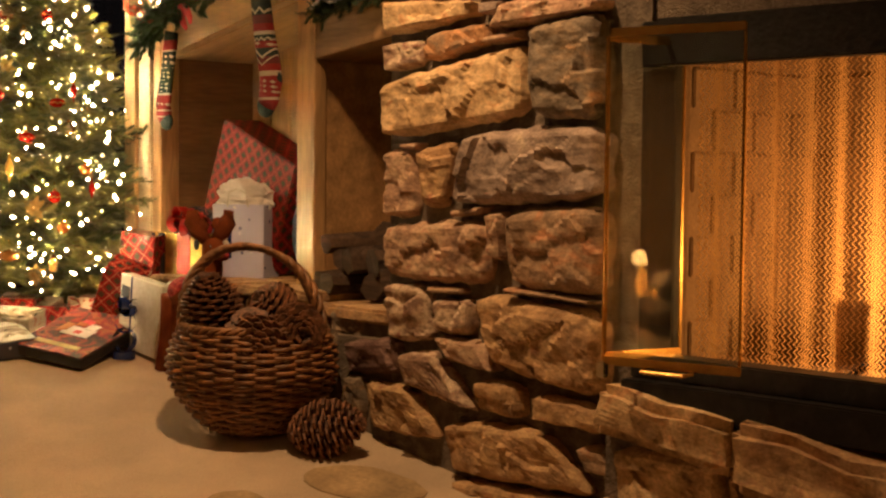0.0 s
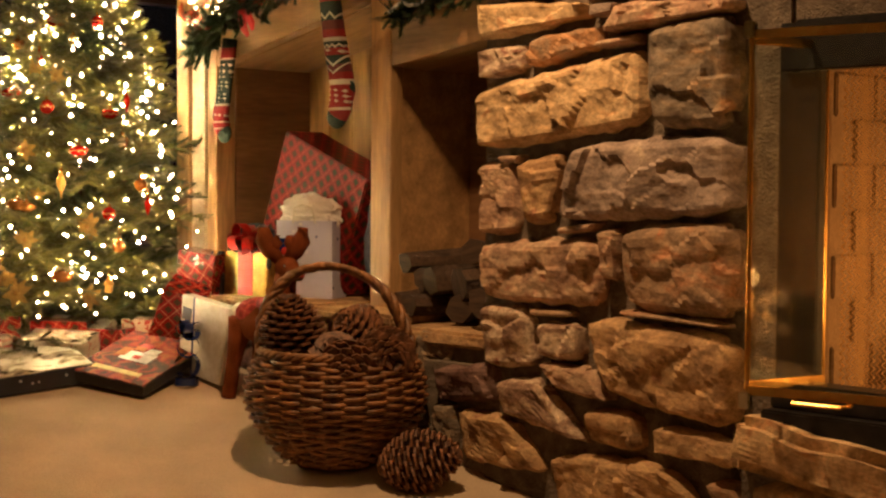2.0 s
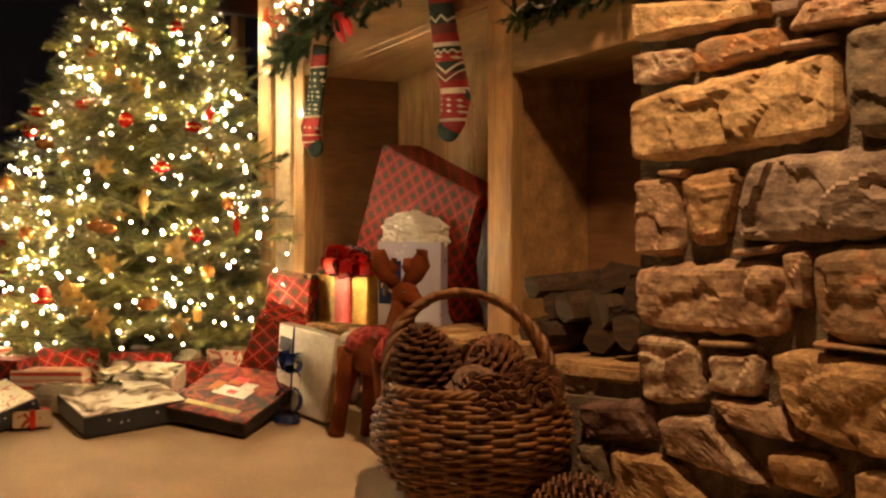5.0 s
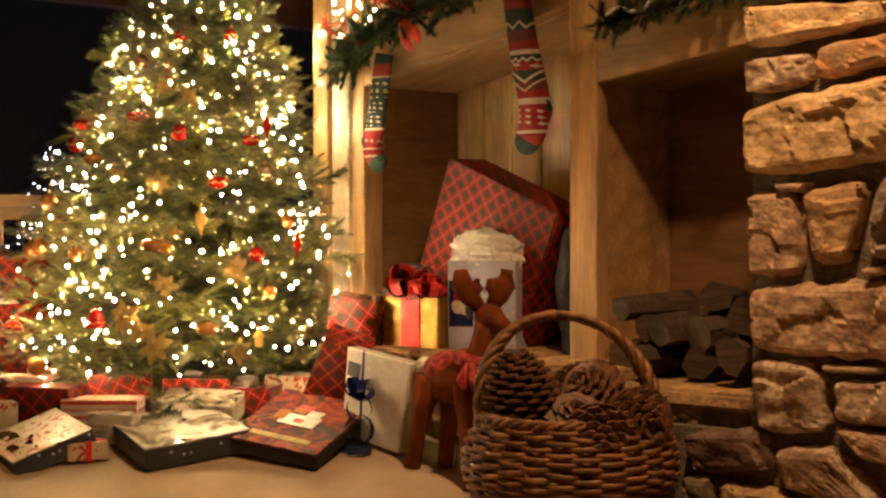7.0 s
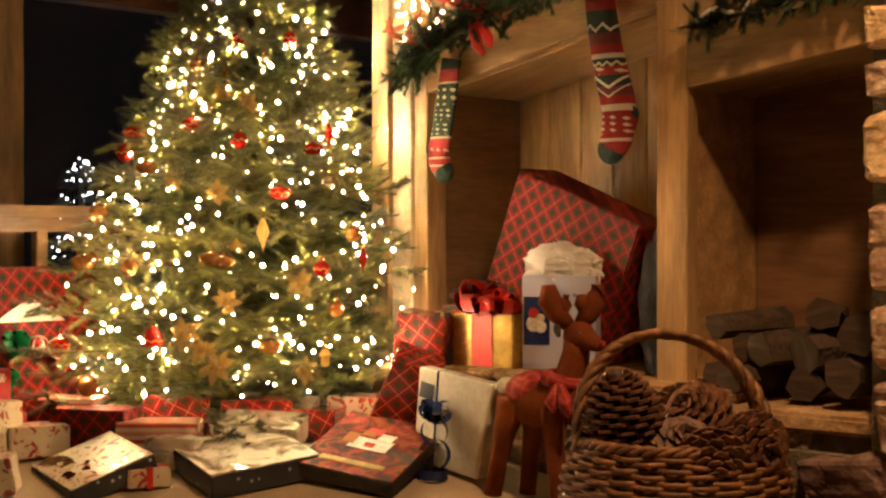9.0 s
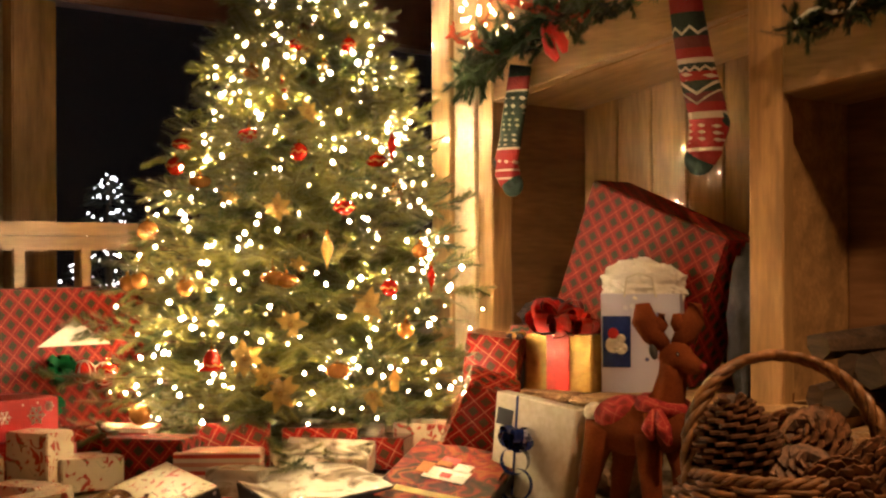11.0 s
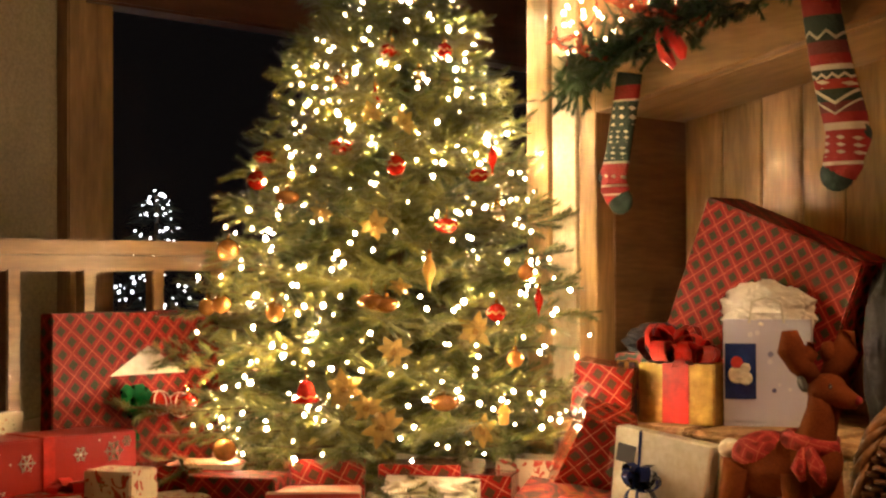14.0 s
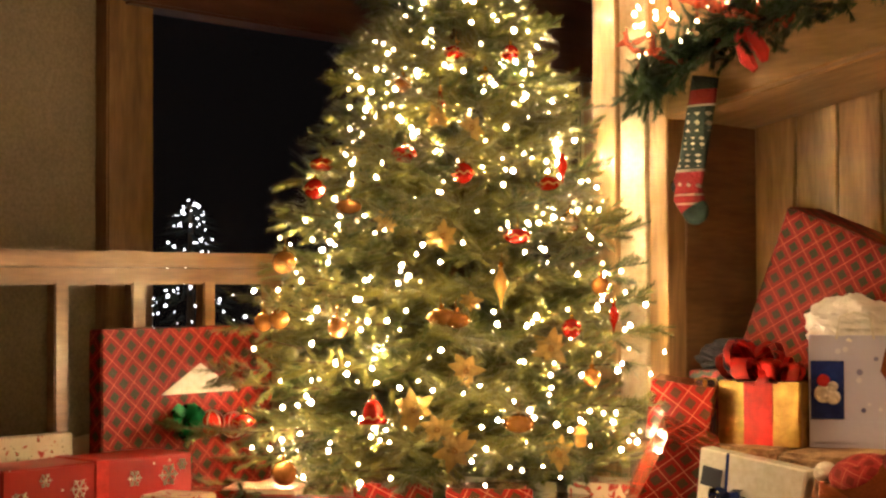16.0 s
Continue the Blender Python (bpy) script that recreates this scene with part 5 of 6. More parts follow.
for k, (gx, gy, sx, sy, sz, rz, mm, lb) in enumerate((
        (-1.22, -1.02, 0.18, 0.12, 0.10, 20, "lid_snow", "small silvery present under the tree"), (-1.48, -0.84, 0.22, 0.16, 0.14, 55, "plaid_sm", "red foil present close to the trunk"),
        (-1.16, -1.19, 0.13, 0.10, 0.06, 70, "print_w", "small pale printed present beside the flat boxes"), (-1.72, -1.08, 0.20, 0.14, 0.12, 35, "candy", "striped present under the low branches"),
        (-1.62, -1.30, 0.20, 0.14, 0.10, 80, "print_w", "pale printed present among red ones"), (-1.74, -1.36, 0.16, 0.12, 0.12, 25, "snow_red", "red snowflake present among the pile"),
        (-1.30, -0.62, 0.24, 0.18, 0.12, 40, "plaid_sm", "red and gold present under the branches"), (-1.10, -0.35, 0.18, 0.14, 0.12, 20, "print_w", "pale printed present beside the post"),
        (-1.75, -1.62, 0.22, 0.15, 0.14, 60, "print_w", "pale present printed with small red figures"), (-1.60, -1.78, 0.20, 0.14, 0.12, 30, "red", "plain glossy red present on the carpet"))):
    gift("small_gift", (gx, gy, fz(gx, gy)), (sx, sy, sz), rz, M[mm], lb, M["ribbon"] if k % 3 == 2 else None, band=0.02)
gift("foil_gift", (-1.20, -0.78, fz(-1.2, -0.78)), (0.20, 0.14, 0.09), 60, M["lid_snow"], "silvery foil present under the tree")

t = gift("plaid_foil_gift", (0, 0, 0), (0.165, 0.16, 0.29), 0, M["plaid_sm"], "shiny red plaid foil present leaning askew on the pile")
t.matrix_basis = Matrix.Translation((-0.944, -0.36, 0.193)) @ Matrix.Rotation(radians(31), 4, "Y") @ Matrix.Rotation(radians(42), 4, "Z")
t = gift("plaid_foil_gift", (0, 0, 0), (0.18, 0.13, 0.17), 0, M["plaid_sm"], "shiny red plaid foil present tipped on the stone ledge")
t.matrix_basis = Matrix.Translation((-0.955, -0.19, 0.412)) @ Matrix.Rotation(radians(9), 4, "Y") @ Matrix.Rotation(radians(24), 4, "Z")
t = gift("gold_gift", (-0.745, -0.055, 0.403), (0.245, 0.15, 0.178), 8, M["gold"], "gold foil present tied with a wide red ribbon", M["ribbon"], band=0.085, cross=False)
bow(t, (-0.04, -0.02, 0.185), 0.12, M["ribbon"], 13)
bow(t, (0.05, -0.03, 0.175), 0.09, M["ribbon"], 9)
gift("dark_gift", (-0.895, -0.145, 0.403), (0.055, 0.06, 0.18), 30, M["dark"], "narrow black present with gold edging beside the gold one", M["gold"], band=0.012)
gift("green_gift", (-0.945, 0.13, 0.403), (0.26, 0.20, 0.195), 12, M["greenprint"], "dark green and red printed present behind the gold one")


def crumple(c, size, amount, seedv, u=28, v=18):
    """A slumped, creased bundle."""
    b = bmesh.new()
    ball(b, (0, 0, 0), 1.0, u=u, v=v)
    o = Vector((seedv, seedv * 2.3, 0))
    for q in b.verts:
        k = 1 + amount * (noise.ridged_multi_fractal(q.co * 1.6 + o, 1.0, 2.0, 4, 1.0, 2.0) - 1.0)
        q.co = Vector((q.co.x * size[0] * k, q.co.y * size[1] * k, max(q.co.z, -0.75) * size[2] * k))
    bmesh.ops.translate(b, vec=c, verts=b.verts)
    return b


solo("dark_bag", crumple((-0.945, 0.11, 0.635), (0.125, 0.075, 0.05), 0.35, 3), M["darkcloth"], "crumpled dark blue foil bag on top of a present", "bag")
solo("dark_cloth_bag", crumple((-0.195, 0.17, 0.60), (0.075, 0.10, 0.26), 0.25, 8), M["darkcloth"], "dark bundled cloth bag slumped in the niche corner", "bag", smooth=True)

# tilted big plaid box in the niche
t = thing("plaid_gift", "big red plaid present standing askew in the niche", "gift", Matrix.Translation((-0.60, 0.20, 0.745)) @ Matrix.Rotation(radians(21.6), 4, "Y"), group="presents")
bm = bmesh.new()
box(bm, (0, 0, 0), (0.56, 0.20, 0.50), 0.006)
part("wrapping", bm, M["plaid_red"], t, uv=True)

# gift bag with tissue
t = thing("gift_bag", "lavender snowflake gift bag stuffed with white tissue", "bag", pose(-0.525, 0.045, 0.402, 0, 0, 24))
bm = bmesh.new()
box(bm, (0, 0, 0.155), (0.25, 0.13, 0.31), 0.002)
bm.faces.ensure_lookup_table()
part("paper_bag", bm, M["bagblue"], t, uv=True)
bm = bmesh.new()
box(bm, (-0.075, -0.0665, 0.16), (0.09, 0.003, 0.16), 0.001)
part("picture_panel", bm, M["navy"], t, "dark blue printed picture panel")
for k, (x, z, r) in enumerate(((-0.085, 0.15, 0.026), (-0.085, 0.185, 0.018), (-0.06, 0.14, 0.02), (-0.06, 0.17, 0.014))):
    bm = bmesh.new()
    ball(bm, (x, -0.0685 - 0.0006 * k, z), r, (1, 0.06, 1), u=12, v=8)
    part("printed_shape", bm, M["fluff" if k != 1 else "red"], t, smooth=True)
bm = bmesh.new()
box(bm, (0.0, -0.0665, 0.045), (0.245, 0.003, 0.06), 0.001)
part("bottom_band", bm, M["bagblue"], t)
bm = crumple((0, 0, 0.33), (0.130, 0.065, 0.085), 0.26, 5, 44, 26)
part("tissue", bm, M["tissue"], t, "crumpled white tissue paper")
for s in (-1, 1):
    bm = bmesh.new()
    tube(bm, [(-0.05, s * 0.066, 0.30), (-0.04, s * 0.075, 0.36), (0.0, s * 0.078, 0.375), (0.04, s * 0.075, 0.36), (0.05, s * 0.066, 0.30)], 0.003)
    part("cord_handle", bm, M["white"], t)

# white box leaning on the ledge, with curled blue ribbon
t = thing("white_gift_box", "white card box leaning on the ledge with navy ribbon", "box")
slab("box_body", [(-0.755, 0.125), (-0.475, 0.088), (-0.415, 0.388), (-0.725, 0.425)], -0.44, -0.385, M["white"], t)
slab("ribbon", [(-0.672, 0.116), (-0.660, 0.114), (-0.635, 0.414), (-0.647, 0.416)], -0.443, -0.3845, M["navy"], t)
slab("sticker", [(-0.725, 0.33), (-0.665, 0.32), (-0.655, 0.37), (-0.715, 0.38)], -0.4425, -0.4405, M["navybox"], t, "dark printed sticker", 0)
t = thing("blue_ribbon_curl", "coil of shiny navy ribbon standing on the carpet", "ribbon", pose(-0.605, -0.50, fz(-0.605, -0.50)))


def ribbon_ring(parent, c, r, w, m0, material):
    b = bmesh.new()
    rows = []
    for k in range(33):
        a = k * 2 * math.pi / 32
        rows.append([b.verts.new((r * math.cos(a), r * math.sin(a), z)) for z in (-w / 2, w / 2)])
    for r0, r1 in zip(rows, rows[1:]):
        b.faces.new((r0[0], r0[1], r1[1], r1[0]))
    bmesh.ops.solidify(b, geom=list(b.faces), thickness=0.002)
    part("coil", b, material, parent, smooth=True, m=Matrix.Translation(c) @ m0)


ribbon_ring(t, (0, 0, 0.017), 0.045, 0.03, pose(0, 0, 0), M["navy"])
ribbon_ring(t, (0.005, 0, 0.080), 0.048, 0.035, pose(0, 0, 0, 82, 10, 20), M["navy"])
ribbon_ring(t, (-0.005, 0.01, 0.150), 0.042, 0.034, pose(0, 0, 0, 70, 25, 50), M["navy"])
bow(t, (-0.01, 0.01, 0.185), 0.075, M["navy"], 7, "ribbon")

# ---- reindeer ----
bm = bmesh.new()


def blob(c, r, s, idx, rot=(0, 0, 0)):
    vs = ball(bm, c, r, s, pose(0, 0, 0, *rot), u=18, v=12)
    for f in {f for v in vs for f in v.link_faces}:
        f.material_index = idx


def limb(pts, r, idx):
    n0 = len(bm.faces)
    tube(bm, pts, r, 10)
    bm.faces.ensure_lookup_table()
    for f in bm.faces[n0:]:
        f.material_index = idx


Y0 = -0.42
blob((-0.225, Y0, 0.352), 0.1, (1.38, 0.72, 0.80), 0, (0, -8, 0))
blob((-0.13, Y0, 0.37), 0.08, (1.0, 0.80, 1.05), 0)
limb([(-0.15, Y0, 0.37), (-0.115, Y0, 0.44), (-0.10, Y0, 0.50), (-0.095, Y0, 0.54)], [0.062, 0.05, 0.042, 0.04], 0)
blob((-0.088, Y0, 0.550), 0.050, (1.05, 0.85, 0.9), 0)
limb([(-0.09, Y0, 0.552), (-0.055, Y0, 0.540), (-0.028, Y0, 0.530), (-0.008, Y0, 0.525)], [0.042, 0.033, 0.024, 0.017], 0)
blob((-0.003, Y0, 0.530), 0.011, (1, 1, 1), 3)
for s in (-1, 1):
    limb([(-0.106 + 0.012 * s, Y0 + 0.012 * s, 0.580), (-0.112 + 0.034 * s, Y0 + 0.03 * s, 0.615), (-0.114 + 0.050 * s, Y0 + 0.045 * s, 0.655), (-0.112 + 0.054 * s, Y0 + 0.048 * s, 0.700)], [0.022, 0.032, 0.036, 0.020], 0)
    limb([(-0.112 + 0.034 * s, Y0 + 0.03 * s, 0.615), (-0.110 + 0.016 * s, Y0 + 0.018 * s, 0.650), (-0.110 + 0.014 * s, Y0 + 0.016 * s, 0.672)], [0.024, 0.024, 0.012], 0)
    blob((-0.128, Y0 + s * 0.052, 0.568), 0.03, (0.9, 0.35, 0.5), 2, (0, 40, s * 35))
    blob((-0.064, Y0 + s * 0.030, 0.561), 0.0075, (1, 0.8, 1.2), 2)
    blob((-0.061, Y0 + s * 0.034, 0.563), 0.002, (1, 1, 1), 4)
limb([(-0.315, Y0 - 0.03, 0.35), (-0.345, Y0 - 0.035, 0.26), (-0.37, Y0 - 0.035, 0.17), (-0.395, Y0 - 0.035, fz(-0.39, -0.45) + 0.003)], [0.055, 0.036, 0.027, 0.028], 0)
limb([(-0.29, Y0 + 0.04, 0.35), (-0.30, Y0 + 0.045, 0.25), (-0.315, Y0 + 0.045, 0.16), (-0.325, Y0 + 0.045, fz(-0.32, -0.37) + 0.003)], [0.05, 0.034, 0.027, 0.027], 0)
limb([(-0.155, Y0 - 0.035, 0.34), (-0.15, Y0 - 0.04, 0.24), (-0.14, Y0 - 0.04, 0.15), (-0.125, Y0 - 0.04, fz(-0.12, -0.46) + 0.003)], [0.045, 0.033, 0.027, 0.028], 0)
limb([(-0.12, Y0 + 0.04, 0.34), (-0.10, Y0 + 0.045, 0.24), (-0.095, Y0 + 0.045, 0.15), (-0.085, Y0 + 0.045, fz(-0.08, -0.37) + 0.003)], [0.045, 0.033, 0.027, 0.028], 0)
blob((-0.372, Y0, 0.385), 0.03, (1, 1, 0.9), 4)
limb([(-0.20, Y0, 0.425), (-0.165, Y0 - 0.055, 0.425), (-0.12, Y0 - 0.06, 0.42), (-0.09, Y0 - 0.045, 0.41), (-0.075, Y0, 0.405), (-0.10, Y0 + 0.05, 0.415), (-0.16, Y0 + 0.055, 0.43), (-0.20, Y0, 0.428)], [0.022] * 8, 3)
blob((-0.265, Y0, 0.385), 0.085, (1.1, 0.88, 0.65), 3, (0, -8, 0))
limb([(-0.105, Y0 - 0.065, 0.41), (-0.07, Y0 - 0.085, 0.36), (-0.055, Y0 - 0.08, 0.32)], [0.014, 0.022, 0.008], 3)
limb([(-0.115, Y0 - 0.065, 0.41), (-0.12, Y0 - 0.09, 0.36), (-0.11, Y0 - 0.085, 0.33)], [0.014, 0.020, 0.008], 3)
solo("reindeer_figure", bm, [M["felt"], M["felt_tan"], M["dark"], M["scarf"], M["fluff"]], "brown felt reindeer figure with a red plaid scarf on the carpet", "figure", smooth=True, uv=True)


# ---- basket and cones ----
def cone_mesh(r, h, n=150, tip=0.5):
    """A pine cone: overlapping woody scales in a spiral, base at the bottom."""
    b = bmesh.new()
    lathe(b, [(r * 0.25, 0), (r * 0.55, h * 0.15), (r * 0.62, h * 0.4), (r * 0.4, h * 0.75), (0.004, h * 0.97)], 10)
    vs, fs = [v.co[:] for v in b.verts], [[v.index for v in f.verts] for f in b.faces]
    b.verts.index_update()
    fs = [[v.index for v in f.verts] for f in b.faces]
    b.free()
    idx = [0] * len(fs)
    for k in range(n):
        t = (k + 0.5) / n
        a = k * 2.39996
        prof = math.sin(math.pi * (0.12 + 0.83 * t)) ** 0.75
        rr = r * prof
        z = h * t * 0.95
        out, side = Vector((math.cos(a), math.sin(a), 0)), Vector((-math.sin(a), math.cos(a), 0))
        up = Vector((0, 0, 1))
        w = r * 0.26 * (0.55 + 0.6 * prof)
        th = r * 0.085
        p0 = out * rr * 0.45 + up * (z - h * 0.01)
        p1 = out * rr * 0.92 + up * (z + h * 0.035)
        p2 = out * rr * 1.16 + up * (z + h * 0.062)
        base = len(vs)
        for p, ww, tt in ((p0, w * 0.5, th), (p1, w, th * 1.4), (p2, w * 0.55, th * 0.8)):
            vs += [(p - side * ww)[:], (p + side * ww)[:], (p + side * ww + up * tt)[:], (p - side * ww + up * tt)[:]]
        for q in (0, 4):
            for e in range(4):
                fs.append([base + q + e, base + q + (e + 1) % 4, base + q + 4 + (e + 1) % 4, base + q + 4 + e])
                idx.append(1 if q == 4 else 0)
        fs.append([base + 8, base + 9, base + 10, base + 11])
        idx.append(1)
    me = bpy.data.meshes.new("pine_cone")
    me.from_pydata(vs, [], fs)
    me.materials.append(M["cone"])
    me.materials.append(M["cone_tip"])
    me.polygons.foreach_set("material_index", idx)
    return me


def pine_cone(me, m, label, group=""):
    ob = new("pine_cone", me)
    ob.matrix_basis = m
    return tagged(ob, label, "pine cone", group)


CX, CY = 0.340, -0.543
CB = fz(CX, CY) - 0.008
basket = thing("wicker_basket", "round brown wicker basket with a tall twisted handle, with pine cones", "basket", pose(CX, CY, CB))
RIM = 0.295 - CB


def basket_r(z):
    t = z / RIM
    return 0.128 + 0.40 * t * (1 - t) + 0.122 * t


STAKES = 26
for w in range(27):
    zc = 0.012 + w * (RIM - 0.03) / 26
    bm = bmesh.new()
    pts = []
    for k in range(STAKES * 4):
        a = k * 2 * math.pi / (STAKES * 4)
        wav = 0.011 * math.cos(a * STAKES / 2 + math.pi * (w % 2))
        r = basket_r(zc) + wav
        pts.append((r * math.cos(a), r * math.sin(a), zc + 0.008 * noise.noise(Vector((math.cos(a) * 3, math.sin(a) * 3, w * 2.2)))))
    tube(bm, pts, 0.0074 + 0.0016 * noise.noise(Vector((w, 1, 0))), 6, True)
    part("weaver", bm, M["wicker"], basket, smooth=True)
for k in range(STAKES):
    a = (k + 0.5) * 2 * math.pi / STAKES
    bm = bmesh.new()
    tube(bm, [(basket_r(RIM * t) * math.cos(a), basket_r(RIM * t) * math.sin(a), RIM * t) for t in (0, 0.15, 0.35, 0.55, 0.78, 1.0)], 0.006, 5)
    part("stake", bm, M["wicker"], basket, smooth=True)
bm = bmesh.new()
lathe(bm, [(0.135, 0.0), (0.14, 0.012), (0.1, 0.014)], 26)
part("bottom", bm, M["wicker"], basket)
for s in range(3):
    bm = bmesh.new()
    pts = []
    for k in range(96):
        a = k * 2 * math.pi / 96
        ph = a * 14 + s * 2.094
        r = basket_r(RIM) + 0.010 * math.cos(ph)
        pts.append((r * math.cos(a), r * math.sin(a), RIM + 0.010 * math.sin(ph)))
    tube(bm, pts, 0.009, 6, True)
    part("rim_strand", bm, M["wicker"], basket, smooth=True)
for s in range(4):
    bm = bmesh.new()
    pts = []
    for k in range(61):
        t = k / 60
        ang = math.pi * t
        u = -0.25 * math.cos(ang) - 0.035 * math.sin(ang)
        zz = RIM - 0.06 + (0.345) * math.sin(ang) ** 0.72
        c = RIGHT * u + NEAR * (-0.03 * math.sin(ang))
        ph = t * 30 + s * 1.571
        off = 0.018 * (1 + 0.15 * noise.noise(Vector((t * 9, s, 0))))
        c = c + (RIGHT * math.cos(ang) * -1 + Vector((0, 0, math.sin(ang)))) * (off * math.cos(ph)) + NEAR * (off * math.sin(ph))
        pts.append((c.x, c.y, zz + 0.006 * math.sin(ph)))
    tube(bm, pts, [0.0115 + 0.004 * noise.noise(Vector((k * 0.4, s * 3, 0))) for k in range(61)], 6)
    part("handle_strand", bm, M["wicker"], basket, smooth=True)
big = cone_mesh(0.098, 0.25, 120)
mid = cone_mesh(0.085, 0.17, 84)


def inside(u, n, z):
    p = Vector((CX, CY, 0)) + RIGHT * u + NEAR * n
    return Matrix.Translation((p.x, p.y, z))


lab = "large dry brown pine cone in the basket"
pine_cone(big, inside(-0.125, 0.02, 0.235) @ pose(0, 0, 0, 8, -6, 20), lab + ", standing upright", "cones in the basket")
pine_cone(mid, inside(0.02, -0.09, 0.31) @ pose(0, 0, 0, -70, 10, 30), lab, "cones in the basket")
pine_cone(mid, inside(0.06, 0.12, 0.30) @ pose(0, 0, 0, 115, 0, 44), lab + ", base outwards", "cones in the basket")
pine_cone(mid, inside(0.15, 0.05, 0.31) @ pose(0, 0, 0, 100, 30, 70), lab, "cones in the basket")
pine_cone(mid, inside(0.13, -0.10, 0.32) @ pose(0, 0, 0, 60, -30, 10), lab, "cones in the basket")
pine_cone(mid, inside(0.0, 0.02, 0.22) @ pose(0, 0, 0, 30, 40, 0), lab, "cones in the basket")
pine_cone(mid, inside(-0.05, 0.14, 0.20) @ pose(0, 0, 0, 80, 20, 90), lab, "cones in the basket")
pine_cone(mid, inside(0.17, -0.02, 0.20) @ pose(0, 0, 0, 60, -40, 40), lab, "cones in the basket")
pc = Vector((0.70, -0.50, fz(0.70, -0.50) + 0.092))
ax = (RIGHT * 0.95 + Vector((0, 0, 0.20)) + NEAR * 0.12).normalized()
pine_cone(cone_mesh(0.090, 0.27, 105), Matrix.Translation(pc - ax * 0.13) @ ax.to_track_quat("Z", "Y").to_matrix().to_4x4(), "large open pine cone lying on the floor by the basket")


# ---- stockings and garland ----
def stocking(pts, radii, material, label, heel, toe_n):
    t = thing("stocking", label, "stocking", group="stockings on the cabinet")
    flat = 0.42

    def leg(ps, rs, nm, mm, lab=""):
        b = bmesh.new()
        tube(b, [(x, 0, z) for x, z in ps], rs, 16)
        for v in b.verts:
            v.co.y = v.co.y * flat - 0.055
        return part(nm, b, mm, t, lab, smooth=True, uv=True)
    leg(pts, radii, "leg", material)
    b = bmesh.new()
    ball(b, (heel[0], -0.055, heel[1]), heel[2], (1, flat * 1.03, 1))
    part("heel", b, M["sock_dark"], t, "dark green knitted heel", smooth=True)
    b = bmesh.new()
    x, z, r = toe_n
    ball(b, (x, -0.055, z), r, (1.04, flat * 1.06, 0.95))
    part("toe", b, M["sock_dark"], t, "dark green knitted toe", smooth=True)


stocking([(-0.305, 1.66), (-0.292, 1.56), (-0.272, 1.45), (-0.248, 1.35), (-0.222, 1.26), (-0.215, 1.215), (-0.232, 1.15), (-0.245, 1.12)], [0.058, 0.058, 0.061, 0.064, 0.066, 0.069, 0.062, 0.053], M["sock_a"],
         "red and green knitted stocking with white zigzag bands", (-0.178, 1.222, 0.034), (-0.250, 1.118, 0.051))
stocking([(-0.945, 1.46), (-0.957, 1.39), (-0.975, 1.30), (-0.992, 1.21), (-1.008, 1.155), (-1.008, 1.115), (-0.990, 1.080)], [0.045, 0.046, 0.046, 0.046, 0.050, 0.052, 0.046], M["sock_b"],
         "dark knitted stocking with cream pattern and red foot", (-1.044, 1.145, 0.024), (-0.982, 1.068, 0.043))


def garland(name, path, thick, n, label, seedn, length=0.12):
    """A fir garland: short needled sprays along a line."""
    global nv, nf
    nv, nf = [], []
    rr = random.Random(seedn)
    ps = [Vector(p) for p in path]
    for k in range(n):
        t = k / (n - 1) * (len(ps) - 1)
        i = min(int(t), len(ps) - 2)
        p = ps[i].lerp(ps[i + 1], t - i)
        d = (ps[i + 1] - ps[i]).normalized()
        v = (d * rr.choice((-1, 1)) * rr.uniform(0.2, 0.9) + Vector((rr.uniform(-0.5, 0.5), -rr.uniform(0.1, 0.9), rr.uniform(-0.9, 0.8)))).normalized()
        twig(p + Vector((0, rr.uniform(-0.5, 0.5) * thick, rr.uniform(-0.5, 0.5) * thick)), v * length * rr.uniform(0.6, 1.1), length)
    g = thing(name, label, "garland")
    me = bpy.data.meshes.new("sprays")
    me.from_pydata(nv, [], nf)
    me.materials.append(M["needle2"])
    ob = new("sprays", me)
    ob.parent = g
    tagged(ob, "dark green fir sprays", kind="stuff")
    b = bmesh.new()
    tube(b, path, 0.008, 6)
    part("stem", b, M["bark"], g)
    return g


rnd = random.Random(41)
gar = garland("mantel_garland", [(-1.20, -0.04, 1.445), (-1.06, -0.07, 1.50), (-0.92, -0.08, 1.56), (-0.76, -0.08, 1.60), (-0.55, -0.07, 1.66), (-0.30, -0.07, 1.70), (-0.10, -0.06, 1.74)], 0.11, 420, "fir garland with lights and red net ribbon along the cabinet header", 43, 0.09)
garland("mantel_garland", [(0.06, -0.05, 1.475), (0.22, -0.06, 1.50), (0.42, -0.06, 1.53), (0.66, -0.05, 1.58)], 0.04, 110, "dark fir garland with a pale ribbon above the firewood niche", 47, 0.09)
bm = bmesh.new()
tube(bm, [(0.10 + 0.04 * k, -0.10 + 0.015 * math.sin(k * 1.9), 1.485 + 0.010 * k + 0.022 * math.sin(k * 1.3)) for k in range(14)], 0.007, 6)
solo("pale_ribbon", bm, M["tissue"], "pale ribbon wound through the dark garland", "ribbon", smooth=True)
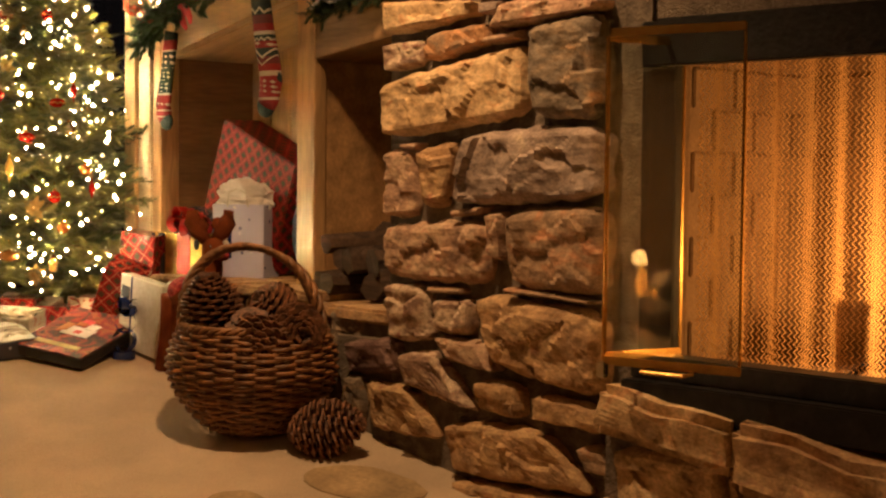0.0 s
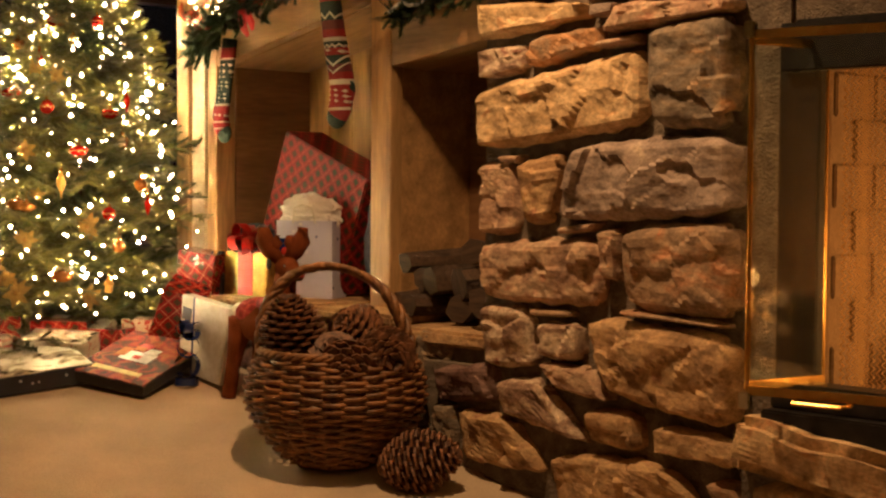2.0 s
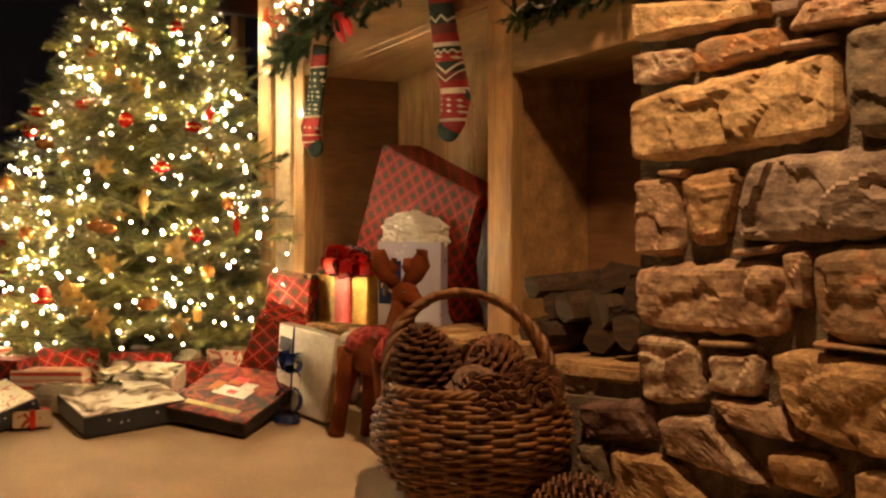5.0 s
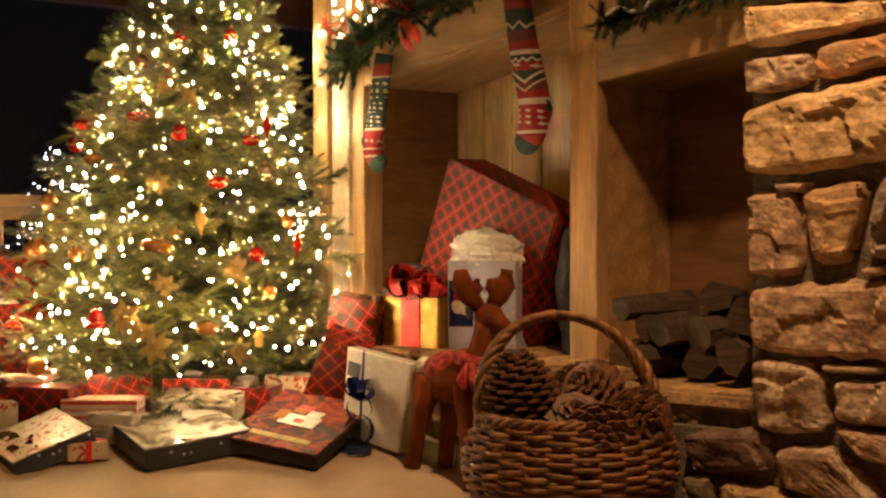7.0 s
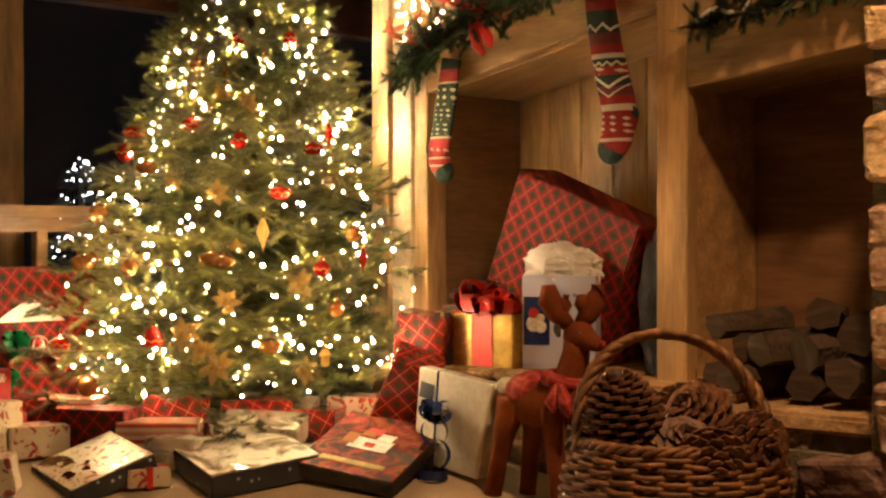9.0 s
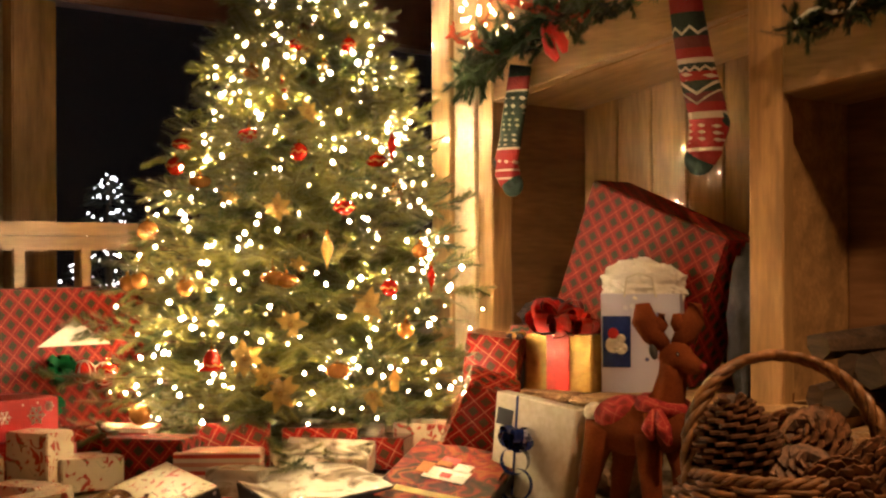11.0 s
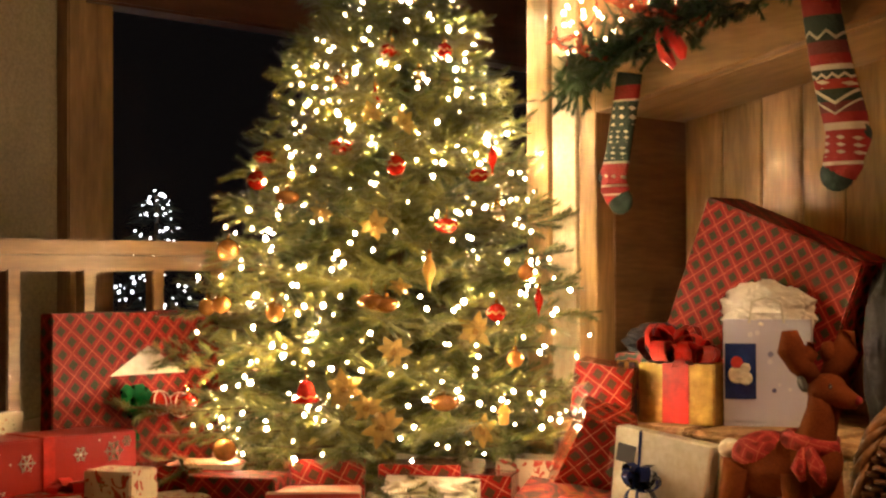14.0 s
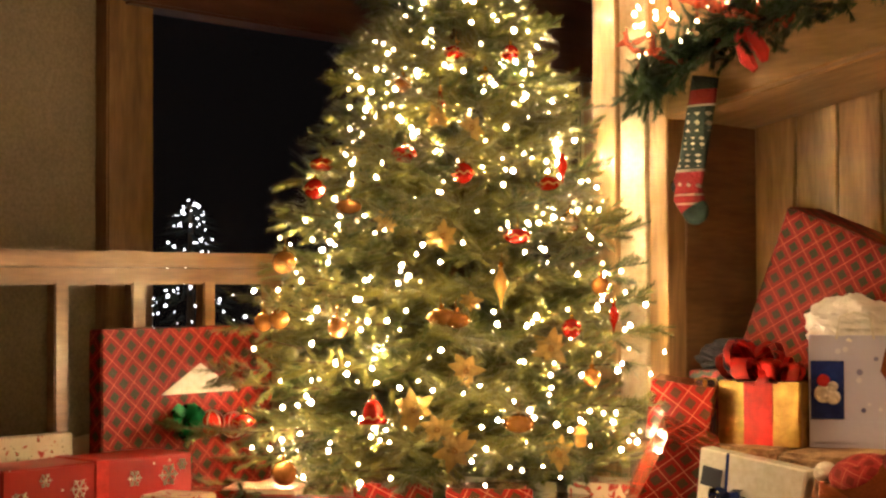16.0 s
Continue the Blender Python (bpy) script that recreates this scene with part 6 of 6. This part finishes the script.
for turn in range(3):
    bm = bmesh.new()
    rows = []
    for k in range(90):
        t = k / 89
        a = t * 15 + turn * 2.1
        c = Vector((-1.17 + 0.66 * t + 0.03 * math.sin(a * 1.3), -0.125 + 0.035 * math.cos(a), 1.50 + 0.06 * turn + 0.17 * t + 0.05 * math.sin(a)))
        w = Vector((0.5 * math.cos(a * 0.7), -0.35, math.sin(a * 0.7 + 0.6))).normalized() * (0.016 + 0.004 * math.sin(k * 1.9))
        rows.append([bm.verts.new(c + w * q + Vector((0, 0.004 * math.sin(k * 2.4 + q * 2), 0))) for q in (-1, -0.33, 0.33, 1)])
    for r0, r1 in zip(rows, rows[1:]):
        for q in range(3):
            bm.faces.new((r0[q], r0[q + 1], r1[q + 1], r1[q]))
    bmesh.ops.solidify(bm, geom=list(bm.faces), thickness=0.0008)
    solo("net_ribbon", bm, M["redmesh"], "crinkled red net ribbon twisted along the garland", "ribbon", group="garland ribbons")
bm = bmesh.new()
tube(bm, [(-0.80, -0.11, 1.60), (-0.785, -0.115, 1.54), (-0.775, -0.11, 1.49), (-0.745, -0.11, 1.455)], [0.016, 0.028, 0.024, 0.012], 6)
tube(bm, [(-0.79, -0.11, 1.60), (-0.75, -0.12, 1.55), (-0.72, -0.11, 1.50), (-0.715, -0.11, 1.475)], [0.014, 0.022, 0.022, 0.010], 6)
for v in bm.verts:
    v.co.y = -0.11 + (v.co.y + 0.11) * 0.25
solo("hanging_ribbon", bm, M["ribbon"], "red ribbon tails hanging from the garland", "ribbon")
bm = bmesh.new()
for k in range(12):
    ball(bm, (-0.52 + 0.035 * k, -0.10 + 0.02 * math.sin(k * 2), 1.70 + 0.02 * math.sin(k * 1.3)), 0.06, (1.1, 0.6, 0.6), pose(0, 0, 0, k * 29, k * 13, k * 31), u=9, v=6)
solo("red_cloth", bm, M["redcloth"], "dark red velvet cloth draped above the stocking", "cloth", smooth=True)
g = thing("garland_lights", "warm white lit bulbs twined in the garland", "lights", kind="stuff")
pos = []
for k in range(36):
    t = rnd.random() ** 1.4
    pos.append((-1.17 + 0.55 * t, -0.12 + 0.05 * rnd.random(), 1.47 + 0.16 * t + 0.22 * rnd.random()))
bulb_cloud("bulb", pos, 0.0052, M["bulb_small"], g)
